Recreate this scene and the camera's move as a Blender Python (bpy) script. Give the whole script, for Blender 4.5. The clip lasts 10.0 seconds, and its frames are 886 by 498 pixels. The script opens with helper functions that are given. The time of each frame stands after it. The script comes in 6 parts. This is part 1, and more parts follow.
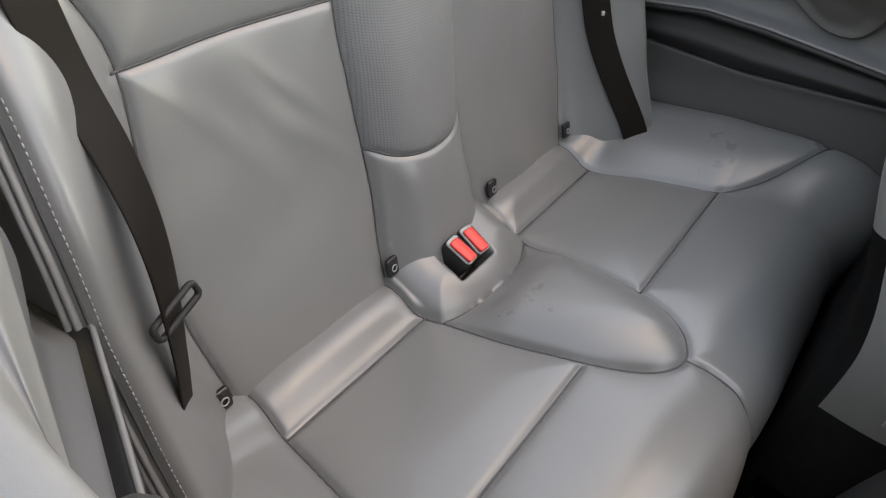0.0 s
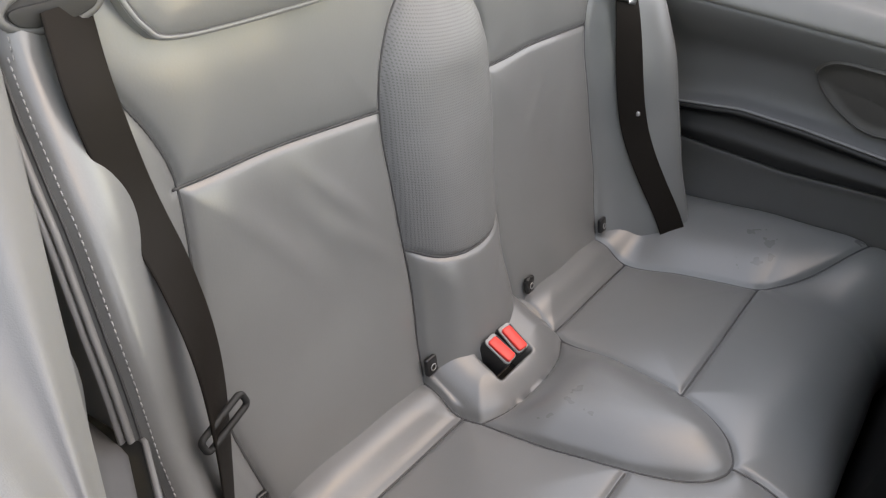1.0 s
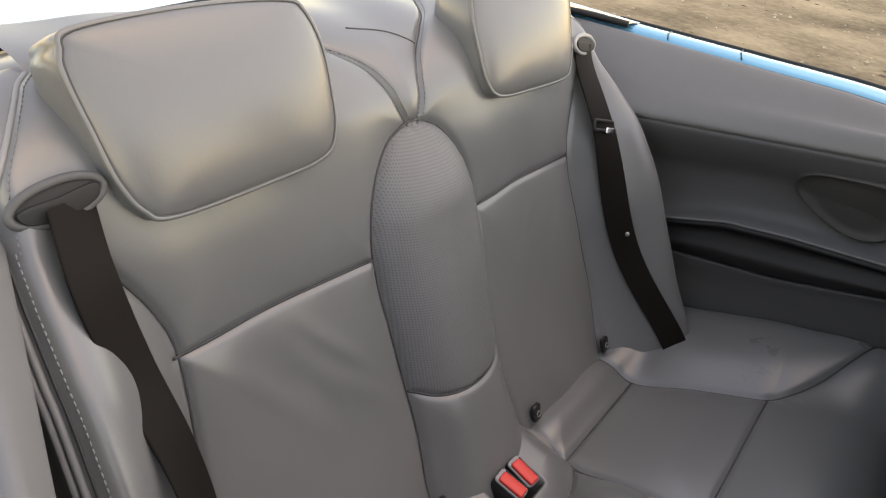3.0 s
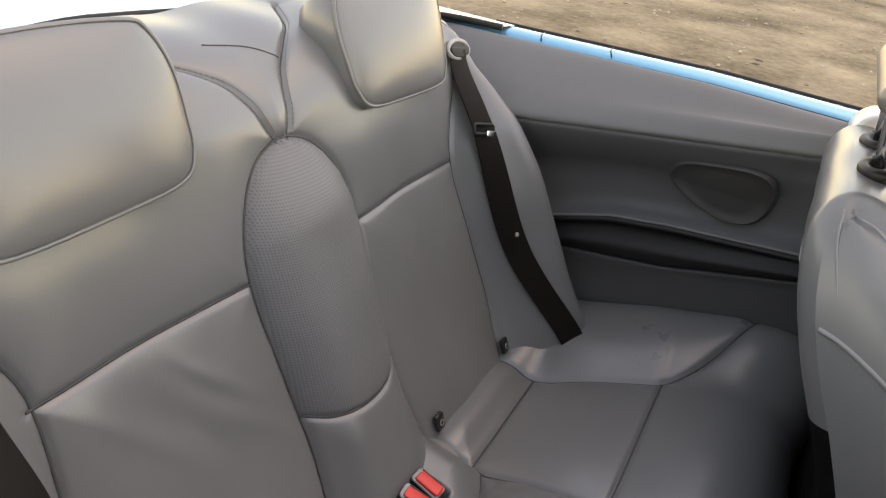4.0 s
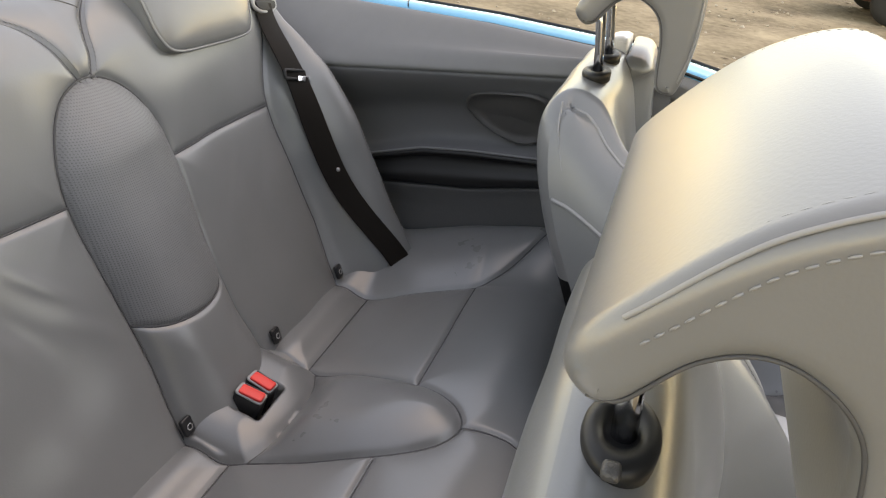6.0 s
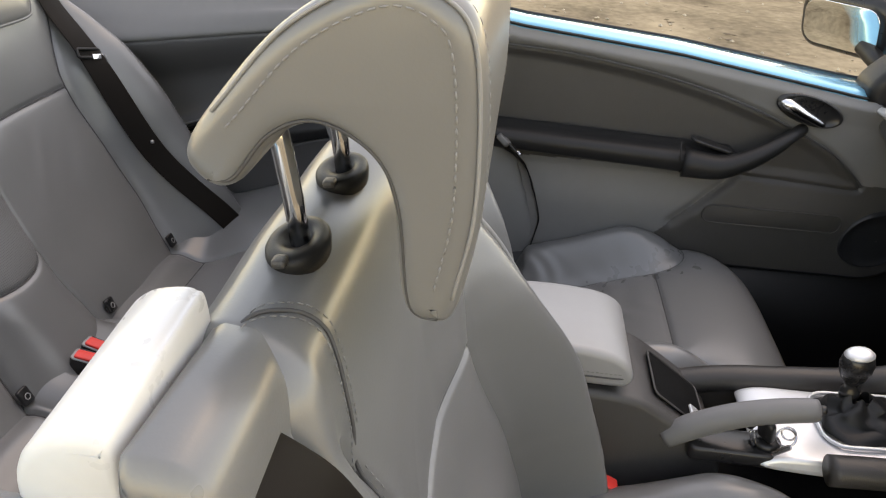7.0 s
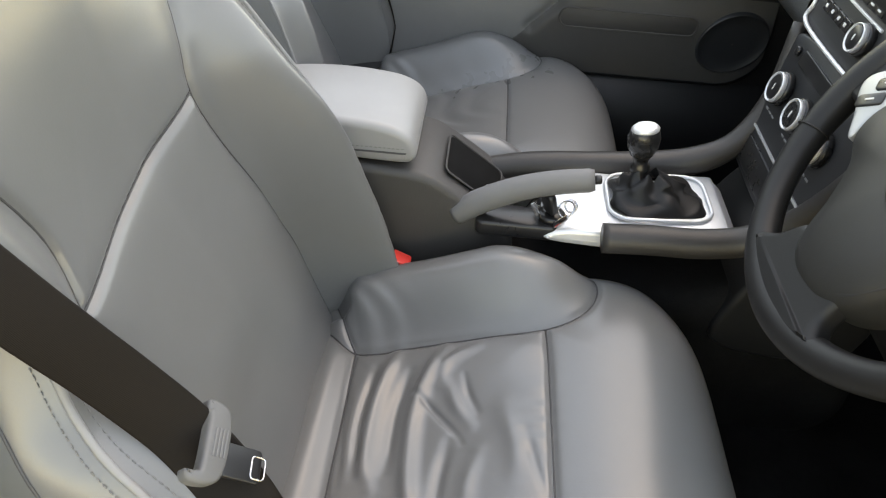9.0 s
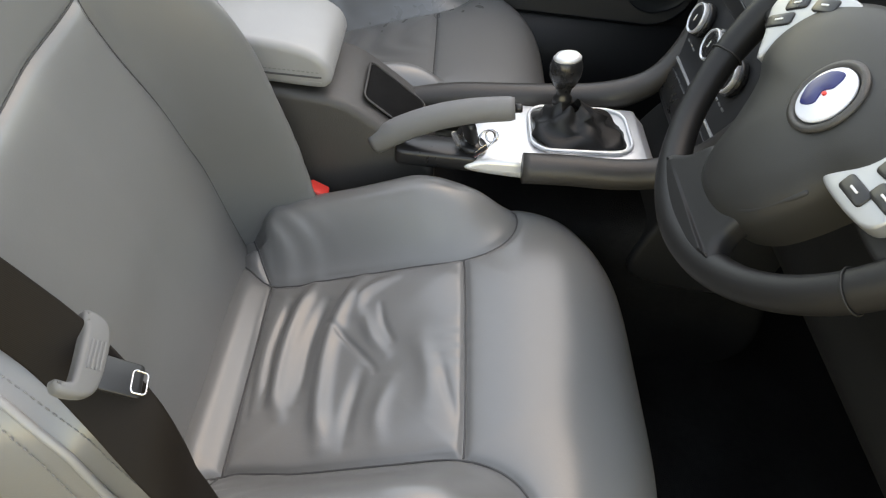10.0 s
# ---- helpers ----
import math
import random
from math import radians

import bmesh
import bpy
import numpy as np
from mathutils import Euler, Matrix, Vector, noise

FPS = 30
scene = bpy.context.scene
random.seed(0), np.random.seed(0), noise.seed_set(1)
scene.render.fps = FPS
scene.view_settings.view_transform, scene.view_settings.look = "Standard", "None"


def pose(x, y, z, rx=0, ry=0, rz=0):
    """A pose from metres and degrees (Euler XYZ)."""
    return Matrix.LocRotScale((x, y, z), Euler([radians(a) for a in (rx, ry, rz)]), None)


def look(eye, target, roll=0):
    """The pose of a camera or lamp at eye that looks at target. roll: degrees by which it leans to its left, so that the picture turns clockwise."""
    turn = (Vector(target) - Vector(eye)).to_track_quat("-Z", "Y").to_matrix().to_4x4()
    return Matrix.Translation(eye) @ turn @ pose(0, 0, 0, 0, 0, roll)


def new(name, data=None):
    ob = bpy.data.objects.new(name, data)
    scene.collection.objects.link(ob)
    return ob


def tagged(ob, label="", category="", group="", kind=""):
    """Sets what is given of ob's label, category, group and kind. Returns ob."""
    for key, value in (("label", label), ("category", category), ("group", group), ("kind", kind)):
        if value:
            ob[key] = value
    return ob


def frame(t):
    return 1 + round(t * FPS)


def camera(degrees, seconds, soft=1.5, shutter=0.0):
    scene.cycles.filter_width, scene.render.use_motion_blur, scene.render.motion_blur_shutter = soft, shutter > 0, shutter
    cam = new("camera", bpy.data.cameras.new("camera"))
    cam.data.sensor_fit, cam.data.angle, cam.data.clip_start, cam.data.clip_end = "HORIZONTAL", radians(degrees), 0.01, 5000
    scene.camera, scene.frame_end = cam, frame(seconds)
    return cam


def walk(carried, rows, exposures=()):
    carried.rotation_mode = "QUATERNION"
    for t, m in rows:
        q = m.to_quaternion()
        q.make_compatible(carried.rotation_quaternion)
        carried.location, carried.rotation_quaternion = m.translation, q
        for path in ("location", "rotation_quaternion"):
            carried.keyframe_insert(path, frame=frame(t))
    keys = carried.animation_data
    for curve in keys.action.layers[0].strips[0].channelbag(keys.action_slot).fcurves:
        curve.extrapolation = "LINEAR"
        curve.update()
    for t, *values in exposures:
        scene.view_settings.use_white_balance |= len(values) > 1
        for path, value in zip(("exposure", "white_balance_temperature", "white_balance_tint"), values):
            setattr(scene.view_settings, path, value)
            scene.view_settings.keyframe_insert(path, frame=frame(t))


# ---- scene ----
cam = camera(63.4, 10.0, soft=1.2)
PATH = [
    (0, (0.689, 0.35, 1.344), (-0.614, -0.237, -0.056), 17.9),
    (0.5, (0.689, 0.335, 1.355), (-0.644, -0.326, 0.018), 16.8),
    (1, (0.689, 0.323, 1.374), (-0.655, -0.436, 0.103), 15.0),
    (1.5, (0.699, 0.318, 1.398), (-0.635, -0.61, 0.232), 11.8),
    (2, (0.699, 0.312, 1.413), (-0.645, -0.692, 0.323), 10.8),
    (3.5, (0.659, 0.338, 1.416), (-0.862, -0.497, 0.421), 8.3),
    (4, (0.643, 0.35, 1.419), (-0.939, -0.382, 0.439), 8.3),
    (4.5, (0.645, 0.362, 1.42), (-0.978, -0.263, 0.432), 8.1),
    (5, (0.663, 0.379, 1.407), (-1.0, -0.076, 0.394), 9.8),
    (5.2, (0.676, 0.391, 1.408), (-0.99, -0.039, 0.389), 10.2),
    (6.5, (0.816, 0.667, 1.412), (-0.896, 0.244, 0.468), 4.1),
    (7, (0.867, 0.721, 1.394), (-0.864, 0.561, 0.405), 3.1),
    (7.5, (0.921, 0.775, 1.363), (-0.76, 0.803, 0.28), 3.7),
    (8, (0.923, 0.857, 1.342), (-0.704, 0.91, 0.18), 3.4),
    (8.5, (0.905, 0.944, 1.317), (-0.673, 0.943, 0.088), 4.6),
    (9, (0.908, 0.999, 1.301), (-0.621, 0.946, 0.013), 4.2),
    (9.5, (0.913, 1.029, 1.285), (-0.587, 1.04, -0.037), 6.2),
    (10, (0.916, 1.042, 1.263), (-0.542, 1.149, -0.102), 8.5),
]
walk(cam, [(t, look(eye, target, roll)) for t, eye, target, roll in PATH], [(0, 3.13, 14200, 16), (1, 3.13, 14400, 17), (2, 2.87, 14600, 21), (3.5, 2.36, 14600, 21), (4.5, 2.56, 14400, 20), (5.2, 2.67, 13800, 17), (6.5, 2.52, 13900, 19), (7.5, 2.67, 13900, 18), (8.5, 2.97, 13600, 14), (10, 2.90, 13400, 13)])

# ---------------------------------------------------------------- world, sun
world = bpy.data.worlds.new("sky")
scene.world = world
world.use_nodes = True
wn = world.node_tree
sky = wn.nodes.new("ShaderNodeTexSky")
sky.sky_type = "NISHITA"
sky.sun_disc = False
sky.sun_elevation, sky.sun_rotation = radians(65.0), radians(310.0)
sky.air_density, sky.dust_density, sky.ozone_density = 1.0, 0.3, 1.0
wn.links.new(sky.outputs[0], wn.nodes["Background"].inputs[0])
wn.nodes["Background"].inputs[1].default_value = 0.115
lamp = bpy.data.lights.new("sun", "SUN")
lamp.energy, lamp.angle, lamp.color = 0.05, radians(60.0), (1.0, 0.97, 0.93)
sun = new("sun", lamp)
sun.matrix_world = look((-1.29, 1.08, 3.6), (0, 0, 0))

# ---------------------------------------------------------------- materials


def material(name, base, rough=0.5, metal=0.0, vary=0.12, scale=6.0, bump=0.0, bump_scale=300.0, bump_kind="noise", coat=0.0, spec=0.5, tint=None, pattern=None):
    """A surface with colour variation at two scales and fine relief."""
    m = bpy.data.materials.new(name)
    m.use_nodes = True
    n, l = m.node_tree.nodes, m.node_tree.links
    b = n["Principled BSDF"]
    b.inputs["Metallic"].default_value = metal
    b.inputs["Coat Weight"].default_value = coat
    b.inputs["Coat Roughness"].default_value = 0.03
    b.inputs["Specular IOR Level"].default_value = spec
    tc = n.new("ShaderNodeTexCoord")
    big, small = n.new("ShaderNodeTexNoise"), n.new("ShaderNodeTexNoise")
    big.inputs["Scale"].default_value, small.inputs["Scale"].default_value = scale, scale * 14
    big.inputs["Detail"].default_value = small.inputs["Detail"].default_value = 2
    l.new(tc.outputs["Object"], big.inputs["Vector"])
    l.new(tc.outputs["Object"], small.inputs["Vector"])
    add = n.new("ShaderNodeMath")
    add.operation = "MULTIPLY_ADD"
    add.inputs[1].default_value = 0.4
    l.new(small.outputs["Fac"], add.inputs[0])
    l.new(big.outputs["Fac"], add.inputs[2])
    ramp = n.new("ShaderNodeValToRGB")
    ramp.color_ramp.elements[0].position, ramp.color_ramp.elements[1].position = 0.45, 0.95
    t = tint or base
    ramp.color_ramp.elements[0].color = (*[c * (1 - vary) for c in base], 1)
    ramp.color_ramp.elements[1].color = (*[min(1, c * (1 + vary)) for c in t], 1)
    l.new(add.outputs[0], ramp.inputs[0])
    l.new(ramp.outputs[0], b.inputs["Base Color"])
    rr = n.new("ShaderNodeMapRange")
    rr.inputs["From Min"].default_value, rr.inputs["From Max"].default_value = 0.4, 1.0
    rr.inputs["To Min"].default_value, rr.inputs["To Max"].default_value = rough * 0.93, min(1, rough * 1.07)
    l.new(add.outputs[0], rr.inputs[0])
    l.new(rr.outputs[0], b.inputs["Roughness"])
    height = None
    if bump:
        if bump_kind == "grain":
            tex = n.new("ShaderNodeTexVoronoi")
            tex.feature = "DISTANCE_TO_EDGE"
            # shallow folds under the fine grain
            fold = n.new("ShaderNodeTexNoise")
            fold.inputs["Scale"].default_value, fold.inputs["Detail"].default_value = bump_scale / 9, 3
            l.new(tc.outputs["Object"], fold.inputs["Vector"])
            both = n.new("ShaderNodeMath")
            both.operation = "MULTIPLY_ADD"
            both.inputs[1].default_value = 1.3
            l.new(fold.outputs["Fac"], both.inputs[0])
            l.new(tex.outputs["Distance"], both.inputs[2])
            height = both.outputs[0]
        else:
            tex = n.new("ShaderNodeTexNoise")
            tex.inputs["Detail"].default_value = 3
            height = tex.outputs["Fac"]
        tex.inputs["Scale"].default_value = bump_scale
        l.new(tc.outputs["Object"], tex.inputs["Vector"])
    if pattern == "perforated":
        # small round holes on a staggered lattice, 5 mm apart, over x and z
        sep = n.new("ShaderNodeSeparateXYZ")
        l.new(tc.outputs["Object"], sep.inputs[0])

        def node(op, a, c=None, v=None):
            q = n.new("ShaderNodeMath")
            q.operation = op
            l.new(a, q.inputs[0])
            if c is not None:
                l.new(c, q.inputs[1])
            elif v is not None:
                q.inputs[1].default_value = v
            return q.outputs[0]

        wa = node("SINE", node("MULTIPLY", node("ADD", sep.outputs["X"], sep.outputs["Z"]), v=2 * math.pi / 0.0066))
        wb = node("SINE", node("MULTIPLY", node("SUBTRACT", sep.outputs["X"], sep.outputs["Z"]), v=2 * math.pi / 0.0066))
        dots = node("MULTIPLY", wa, wb)
        hole = n.new("ShaderNodeMapRange")
        hole.inputs["From Min"].default_value, hole.inputs["From Max"].default_value = 0.35, 0.6
        l.new(dots, hole.inputs[0])
        mix = n.new("ShaderNodeMixRGB")
        mix.inputs["Color2"].default_value = (0.03, 0.03, 0.03, 1)
        fac = node("MULTIPLY", hole.outputs[0], v=0.42)
        l.new(fac, mix.inputs["Fac"])
        l.new(ramp.outputs[0], mix.inputs["Color1"])
        l.new(mix.outputs[0], b.inputs["Base Color"])
        height = node("SUBTRACT", height, hole.outputs[0]) if height else hole.outputs[0]
    if pattern == "weave":
        wave = n.new("ShaderNodeTexWave")
        wave.inputs["Scale"].default_value = 420
        l.new(tc.outputs["Object"], wave.inputs["Vector"])
        height = wave.outputs["Fac"]
    if height:
        bp = n.new("ShaderNodeBump")
        bp.inputs["Strength"].default_value, bp.inputs["Distance"].default_value = bump, 0.002
        l.new(height, bp.inputs["Height"])
        l.new(bp.outputs[0], b.inputs["Normal"])
    return m


GREY = (0.160, 0.162, 0.162)
leather = material("grey leather", GREY, 0.29, vary=0.03, scale=3.0, bump=0.05, bump_scale=420, spec=0.85)
leather_perf = material("perforated grey leather", GREY, 0.5, vary=0.07, scale=3.0, bump=0.22, bump_scale=420, bump_kind="grain", pattern="perforated")
leather_edge = material("leather seam", (0.06, 0.06, 0.062), 0.6, vary=0.1, scale=20)
welt_mat = material("leather welt", (0.25, 0.25, 0.25), 0.42, vary=0.06, scale=9)
pale_leather = material("pale grey leather", (0.30, 0.30, 0.296), 0.36, vary=0.05, scale=3.0, bump=0.03, bump_scale=600, bump_kind="grain", spec=0.6)
cap_mat = material("pale smooth plastic", (0.68, 0.68, 0.67), 0.28, vary=0.04, scale=8)
thread = material("grey thread", (0.20, 0.20, 0.20), 0.7, vary=0.1, scale=60)
trim_mat = material("grey soft trim", (0.165, 0.165, 0.165), 0.55, vary=0.06, scale=3.0, bump=0.10, bump_scale=700, bump_kind="grain")
trim_slate = material("slate soft trim", (0.092, 0.093, 0.095), 0.55, vary=0.06, scale=3.0, bump=0.10, bump_scale=700, bump_kind="grain")
trim_dark = material("dark grey soft trim", (0.056, 0.053, 0.051), 0.45, vary=0.08, scale=3.0, bump=0.3, bump_scale=500, bump_kind="grain")
plastic = material("black grained plastic", (0.012, 0.012, 0.0125), 0.46, spec=0.35, vary=0.12, scale=5, bump=0.08, bump_scale=900, bump_kind="grain")
gloss_black = material("smooth black plastic", (0.015, 0.015, 0.016), 0.28, vary=0.1, scale=9)
panel_grey = material("charcoal fascia plastic", (0.02, 0.021, 0.023), 0.42, vary=0.1, scale=6)
webbing = material("dark belt webbing", (0.012, 0.0095, 0.008), 0.55, vary=0.1, scale=12, bump=0.08, pattern="weave", spec=0.1)
chrome = material("chrome", (0.75, 0.75, 0.76), 0.14, metal=1.0, vary=0.03, scale=8)
satin = material("satin silver plastic", (0.74, 0.75, 0.76), 0.32, metal=0.45, vary=0.03, scale=8)
red = material("red buckle plastic", (0.90, 0.055, 0.045), 0.4, vary=0.06, scale=20)
latch_grey = material("pale grey plastic", (0.32, 0.32, 0.32), 0.45, vary=0.06, scale=20)
paint = material("blue metallic paint", (0.10, 0.44, 0.62), 0.25, metal=0.4, vary=0.04, scale=4, coat=1.0)
rubber = material("black rubber", (0.012, 0.012, 0.012), 0.65, vary=0.15, scale=15)
carpet = material("black carpet", (0.009, 0.009, 0.009), 0.95, vary=0.6, scale=7, bump=1.0, bump_scale=600, spec=0.1)
dirt = material("ochre dirt", (0.20, 0.150, 0.095), 0.95, spec=0.1, vary=0.35, scale=0.9, bump=0.9, bump_scale=30, tint=(0.34, 0.265, 0.175))
stone = material("pale stone", (0.45, 0.38, 0.29), 0.9, vary=0.25, scale=30, bump=0.6, bump_scale=80)
glass_mirror = material("mirror glass", (0.85, 0.86, 0.87), 0.02, metal=1.0, vary=0.01, scale=3)
print_white = material("white print", (0.7, 0.7, 0.7), 0.5, vary=0.03, scale=30)

# ---------------------------------------------------------------- mesh tools
from mathutils.geometry import tessellate_polygon


def thing(name, label, category, at=(0, 0, 0), group="", kind=""):
    ob = new(name)
    ob.location = at
    ob.empty_display_size = 0.05
    return tagged(ob, label, category, group, kind)


def put(name, V, F, mat, parent=None, label="", smooth=True):
    """One mesh object from vertices in world metres; under its thing or part if given."""
    me = bpy.data.meshes.new(name)
    me.from_pydata(np.asarray(V, float).tolist(), [], [list(map(int, f)) for f in F])
    me.materials.append(mat)
    if smooth:
        me.polygons.foreach_set("use_smooth", np.ones(len(me.polygons), bool))
    ob = new(name, me)
    if parent is not None:
        ob.parent = parent
        ob.matrix_parent_inverse = Matrix.Translation(-parent.location)
    if label:
        tagged(ob, label)
    return ob


def same(V):
    return V


def quads(n, m, base=0, wrap=False):
    i, j = np.meshgrid(np.arange(n - 1), np.arange(m if wrap else m - 1), indexing="ij")
    a, b = i * m + j, i * m + (j + 1) % m
    return (np.stack([a, b, b + m, a + m], -1).reshape(-1, 4) + base).tolist()


def sheet(name, P, mat, parent=None, label="", xf=same, flip=False):
    n, m, _ = P.shape
    F = quads(n, m)
    if flip:
        F = [f[::-1] for f in F]
    return put(name, xf(P.reshape(-1, 3)), F, mat, parent, label)


def panels(P, R, spec, parent, xf=same, flip=False, nest=False):
    """Splits one surface into sewn panels: R gives each cell's panel, spec maps it to (name, material, label). nest: the first panel carries the others."""
    n, m, _ = P.shape
    V = xf(P.reshape(-1, 3))
    F = np.array(quads(n, m))
    if flip:
        F = F[:, ::-1]
    made = {}
    for k, (name, mat, label) in spec.items():
        f = F[R.reshape(-1) == k]
        if not len(f):
            continue
        used, idx = np.unique(f, return_inverse=True)
        made[k] = put(name, V[used], idx.reshape(-1, 4), mat, parent, label)
        if nest and len(made) == 1:
            parent = made[k]
    return made


def curve(pts, n=60, closed=False):
    """A smooth line through points (Catmull-Rom), n points."""
    p = np.asarray(pts, float)
    k = len(p)
    if closed:
        q = np.concatenate([p[-1:], p, p[:2]])
    else:
        q = np.concatenate([2 * p[:1] - p[1:2], p, 2 * p[-1:] - p[-2:-1]])
    segs = k if closed else k - 1
    t = np.linspace(0, segs, n, endpoint=not closed)
    i = np.minimum(t.astype(int), segs - 1)
    f = (t - i)[:, None]
    a, b, c, d = q[i], q[i + 1], q[i + 2], q[i + 3]
    return 0.5 * (2 * b + (c - a) * f + (2 * a - 5 * b + 4 * c - d) * f**2 + (3 * b - a - 3 * c + d) * f**3)


def ccw(pts, n=80):
    """A smooth closed outline, made to run anticlockwise."""
    p = curve(pts, n, closed=True)
    area = np.sum(p[:, 0] * np.roll(p[:, 1], -1) - p[:, 1] * np.roll(p[:, 0], -1))
    return p if area > 0 else p[::-1]


def along(pts, step):
    """The line cut into even steps."""
    p = np.asarray(pts, float)
    s = np.r_[0, np.cumsum(np.linalg.norm(np.diff(p, axis=0), axis=1))]
    q = np.linspace(0, s[-1], max(2, int(s[-1] / step) + 1))
    return np.stack([np.interp(q, s, p[:, k]) for k in range(p.shape[1])], -1)


def dist(X, Y, line):
    """Distance of many places to a line of points, both in two dimensions."""
    best = np.full(X.shape, 9.0)
    p = np.asarray(line, float)
    for a, b in zip(p[:-1], p[1:]):
        d = b - a
        t = np.clip(((X - a[0]) * d[0] + (Y - a[1]) * d[1]) / (d @ d + 1e-12), 0, 1)
        best = np.minimum(best, np.hypot(X - a[0] - t * d[0], Y - a[1] - t * d[1]))
    return best


def inside(X, Y, poly):
    p = np.asarray(poly, float)
    odd = np.zeros(X.shape, bool)
    for a, b in zip(p, np.roll(p, -1, 0)):
        cross = ((a[1] > Y) != (b[1] > Y)) & (X < (b[0] - a[0]) * (Y - a[1]) / (b[1] - a[1] + 1e-15) + a[0])
        odd ^= cross
    return odd


def ease(t):
    t = np.clip(t, 0, 1)
    return t * t * (3 - 2 * t)


def tube_data(path, r, seg=8, closed=False, flat=1.0, up=(0, 0, 1)):
    p = np.asarray(path, float)
    d = np.gradient(p, axis=0)
    if closed:
        d = np.roll(p, -1, 0) - np.roll(p, 1, 0)
    d /= np.linalg.norm(d, axis=1)[:, None] + 1e-12
    side = np.cross(d, np.asarray(up, float))
    bad = np.linalg.norm(side, axis=1) < 1e-4
    side[bad] = np.cross(d[bad], (1, 0.1, 0))
    side /= np.linalg.norm(side, axis=1)[:, None] + 1e-12
    nrm = np.cross(side, d)
    a = np.linspace(0, 2 * np.pi, seg, endpoint=False)
    r = np.broadcast_to(np.asarray(r, float).reshape(-1, 1, 1), (len(p), 1, 1))
    P = p[:, None] + r * (np.cos(a)[None, :, None] * side[:, None] + flat * np.sin(a)[None, :, None] * nrm[:, None])
    V = P.reshape(-1, 3)
    F = quads(len(p), seg, wrap=True)
    if closed:
        k = (len(p) - 1) * seg
        F += [[k + j, k + (j + 1) % seg, (j + 1) % seg, j] for j in range(seg)]
    else:
        k = (len(p) - 1) * seg
        F += [list(range(seg))[::-1], [k + j for j in range(seg)]]
    return V, F


def tube(name, path, r, mat, parent=None, label="", xf=same, **kw):
    V, F = tube_data(path, r, **kw)
    return put(name, xf(V), F, mat, parent, label)


def join(pieces):
    V, F, k = [], [], 0
    for v, f in pieces:
        V.append(np.asarray(v, float))
        F += [[i + k for i in g] for g in f]
        k += len(v)
    return np.concatenate(V), F


def dashes(path, length=0.0042, gap=0.0028, r=0.0007):
    """Sewing stitches along a line."""
    p = along(path, 0.0007)
    step, n = int((length + gap) / 0.0007), int(length / 0.0007)
    out = []
    for i in range(0, len(p) - n, step):
        out.append(tube_data(p[[i, i + n // 2, i + n]], [r * 0.6, r, r * 0.6], seg=5))
    return join(out)


def stitches(name, path, parent, xf=same, mat=None, **kw):
    V, F = dashes(path, **kw)
    ob = put(name, xf(V), F, mat or thread, parent, "row of pale sewing stitches")
    return tagged(ob, kind="stuff")


def poly_offset(p, d):
    """Moves a closed outline inwards by d (outline runs anticlockwise)."""
    a = np.roll(p, 1, 0) - np.roll(p, -1, 0)
    nrm = np.stack([a[:, 1], -a[:, 0]], -1)
    nrm /= np.linalg.norm(nrm, axis=1)[:, None] + 1e-12
    return p + nrm * d


def loft(profile, lo, hi, r=0.012, axis=0, n=5, bulge=0.0):
    """A solid whose outline (a closed anticlockwise line in the two other axes) runs from lo to hi along an axis, with rounded rims."""
    p = np.asarray(profile, float)
    ang = np.linspace(0, np.pi / 2, n)
    xs = np.r_[lo + r * (1 - np.cos(ang)), hi - r * (1 - np.cos(ang[::-1]))]
    ins = np.r_[r * (1 - np.sin(ang)), r * (1 - np.sin(ang[::-1]))]
    rings = []
    for x, d in zip(xs, ins):
        q = poly_offset(p, d)
        ring = np.insert(q, axis, x, axis=1)
        rings.append(ring)
    P = np.stack(rings)
    F = quads(len(xs), len(p), wrap=True)
    k = (len(xs) - 1) * len(p)
    tri = tessellate_polygon([[Vector((a, b, 0)) for a, b in poly_offset(p, r)]])
    for a, b, c in tri:
        n_up = np.cross(p[b] - p[a], p[c] - p[a]) > 0
        t = [a, b, c] if n_up else [a, c, b]
        F.append(t[::-1])
        F.append([k + j for j in t])
    if axis == 1:
        F = [f[::-1] for f in F]
    return P.reshape(-1, 3), F


def rounded(w, h, r, n=6, cx=0.0, cy=0.0):
    """A closed anticlockwise rounded rectangle."""
    out = []
    for sx, sy, a0 in ((1, -1, -90), (1, 1, 0), (-1, 1, 90), (-1, -1, 180)):
        for a in np.linspace(radians(a0), radians(a0 + 90), n):
            out.append((cx + sx * (w / 2 - r) + r * math.cos(a), cy + sy * (h / 2 - r) + r * math.sin(a)))
    return np.array(out)


def place(V, at, rx=0, ry=0, rz=0):
    M = np.array(pose(*at, rx, ry, rz))
    return np.asarray(V) @ M[:3, :3].T + M[:3, 3]


def lathe(profile, seg=24):
    """A turned solid about z from (radius, height) pairs."""
    p = np.asarray(profile, float)
    a = np.linspace(0, 2 * np.pi, seg, endpoint=False)
    V = np.stack([p[:, :1] * np.cos(a), p[:, :1] * np.sin(a), np.repeat(p[:, 1:], seg, 1)], -1).reshape(-1, 3)
    F = quads(len(p), seg, wrap=True)
    k = (len(p) - 1) * seg
    return V, F + [list(range(seg))[::-1], [k + j for j in range(seg)]]


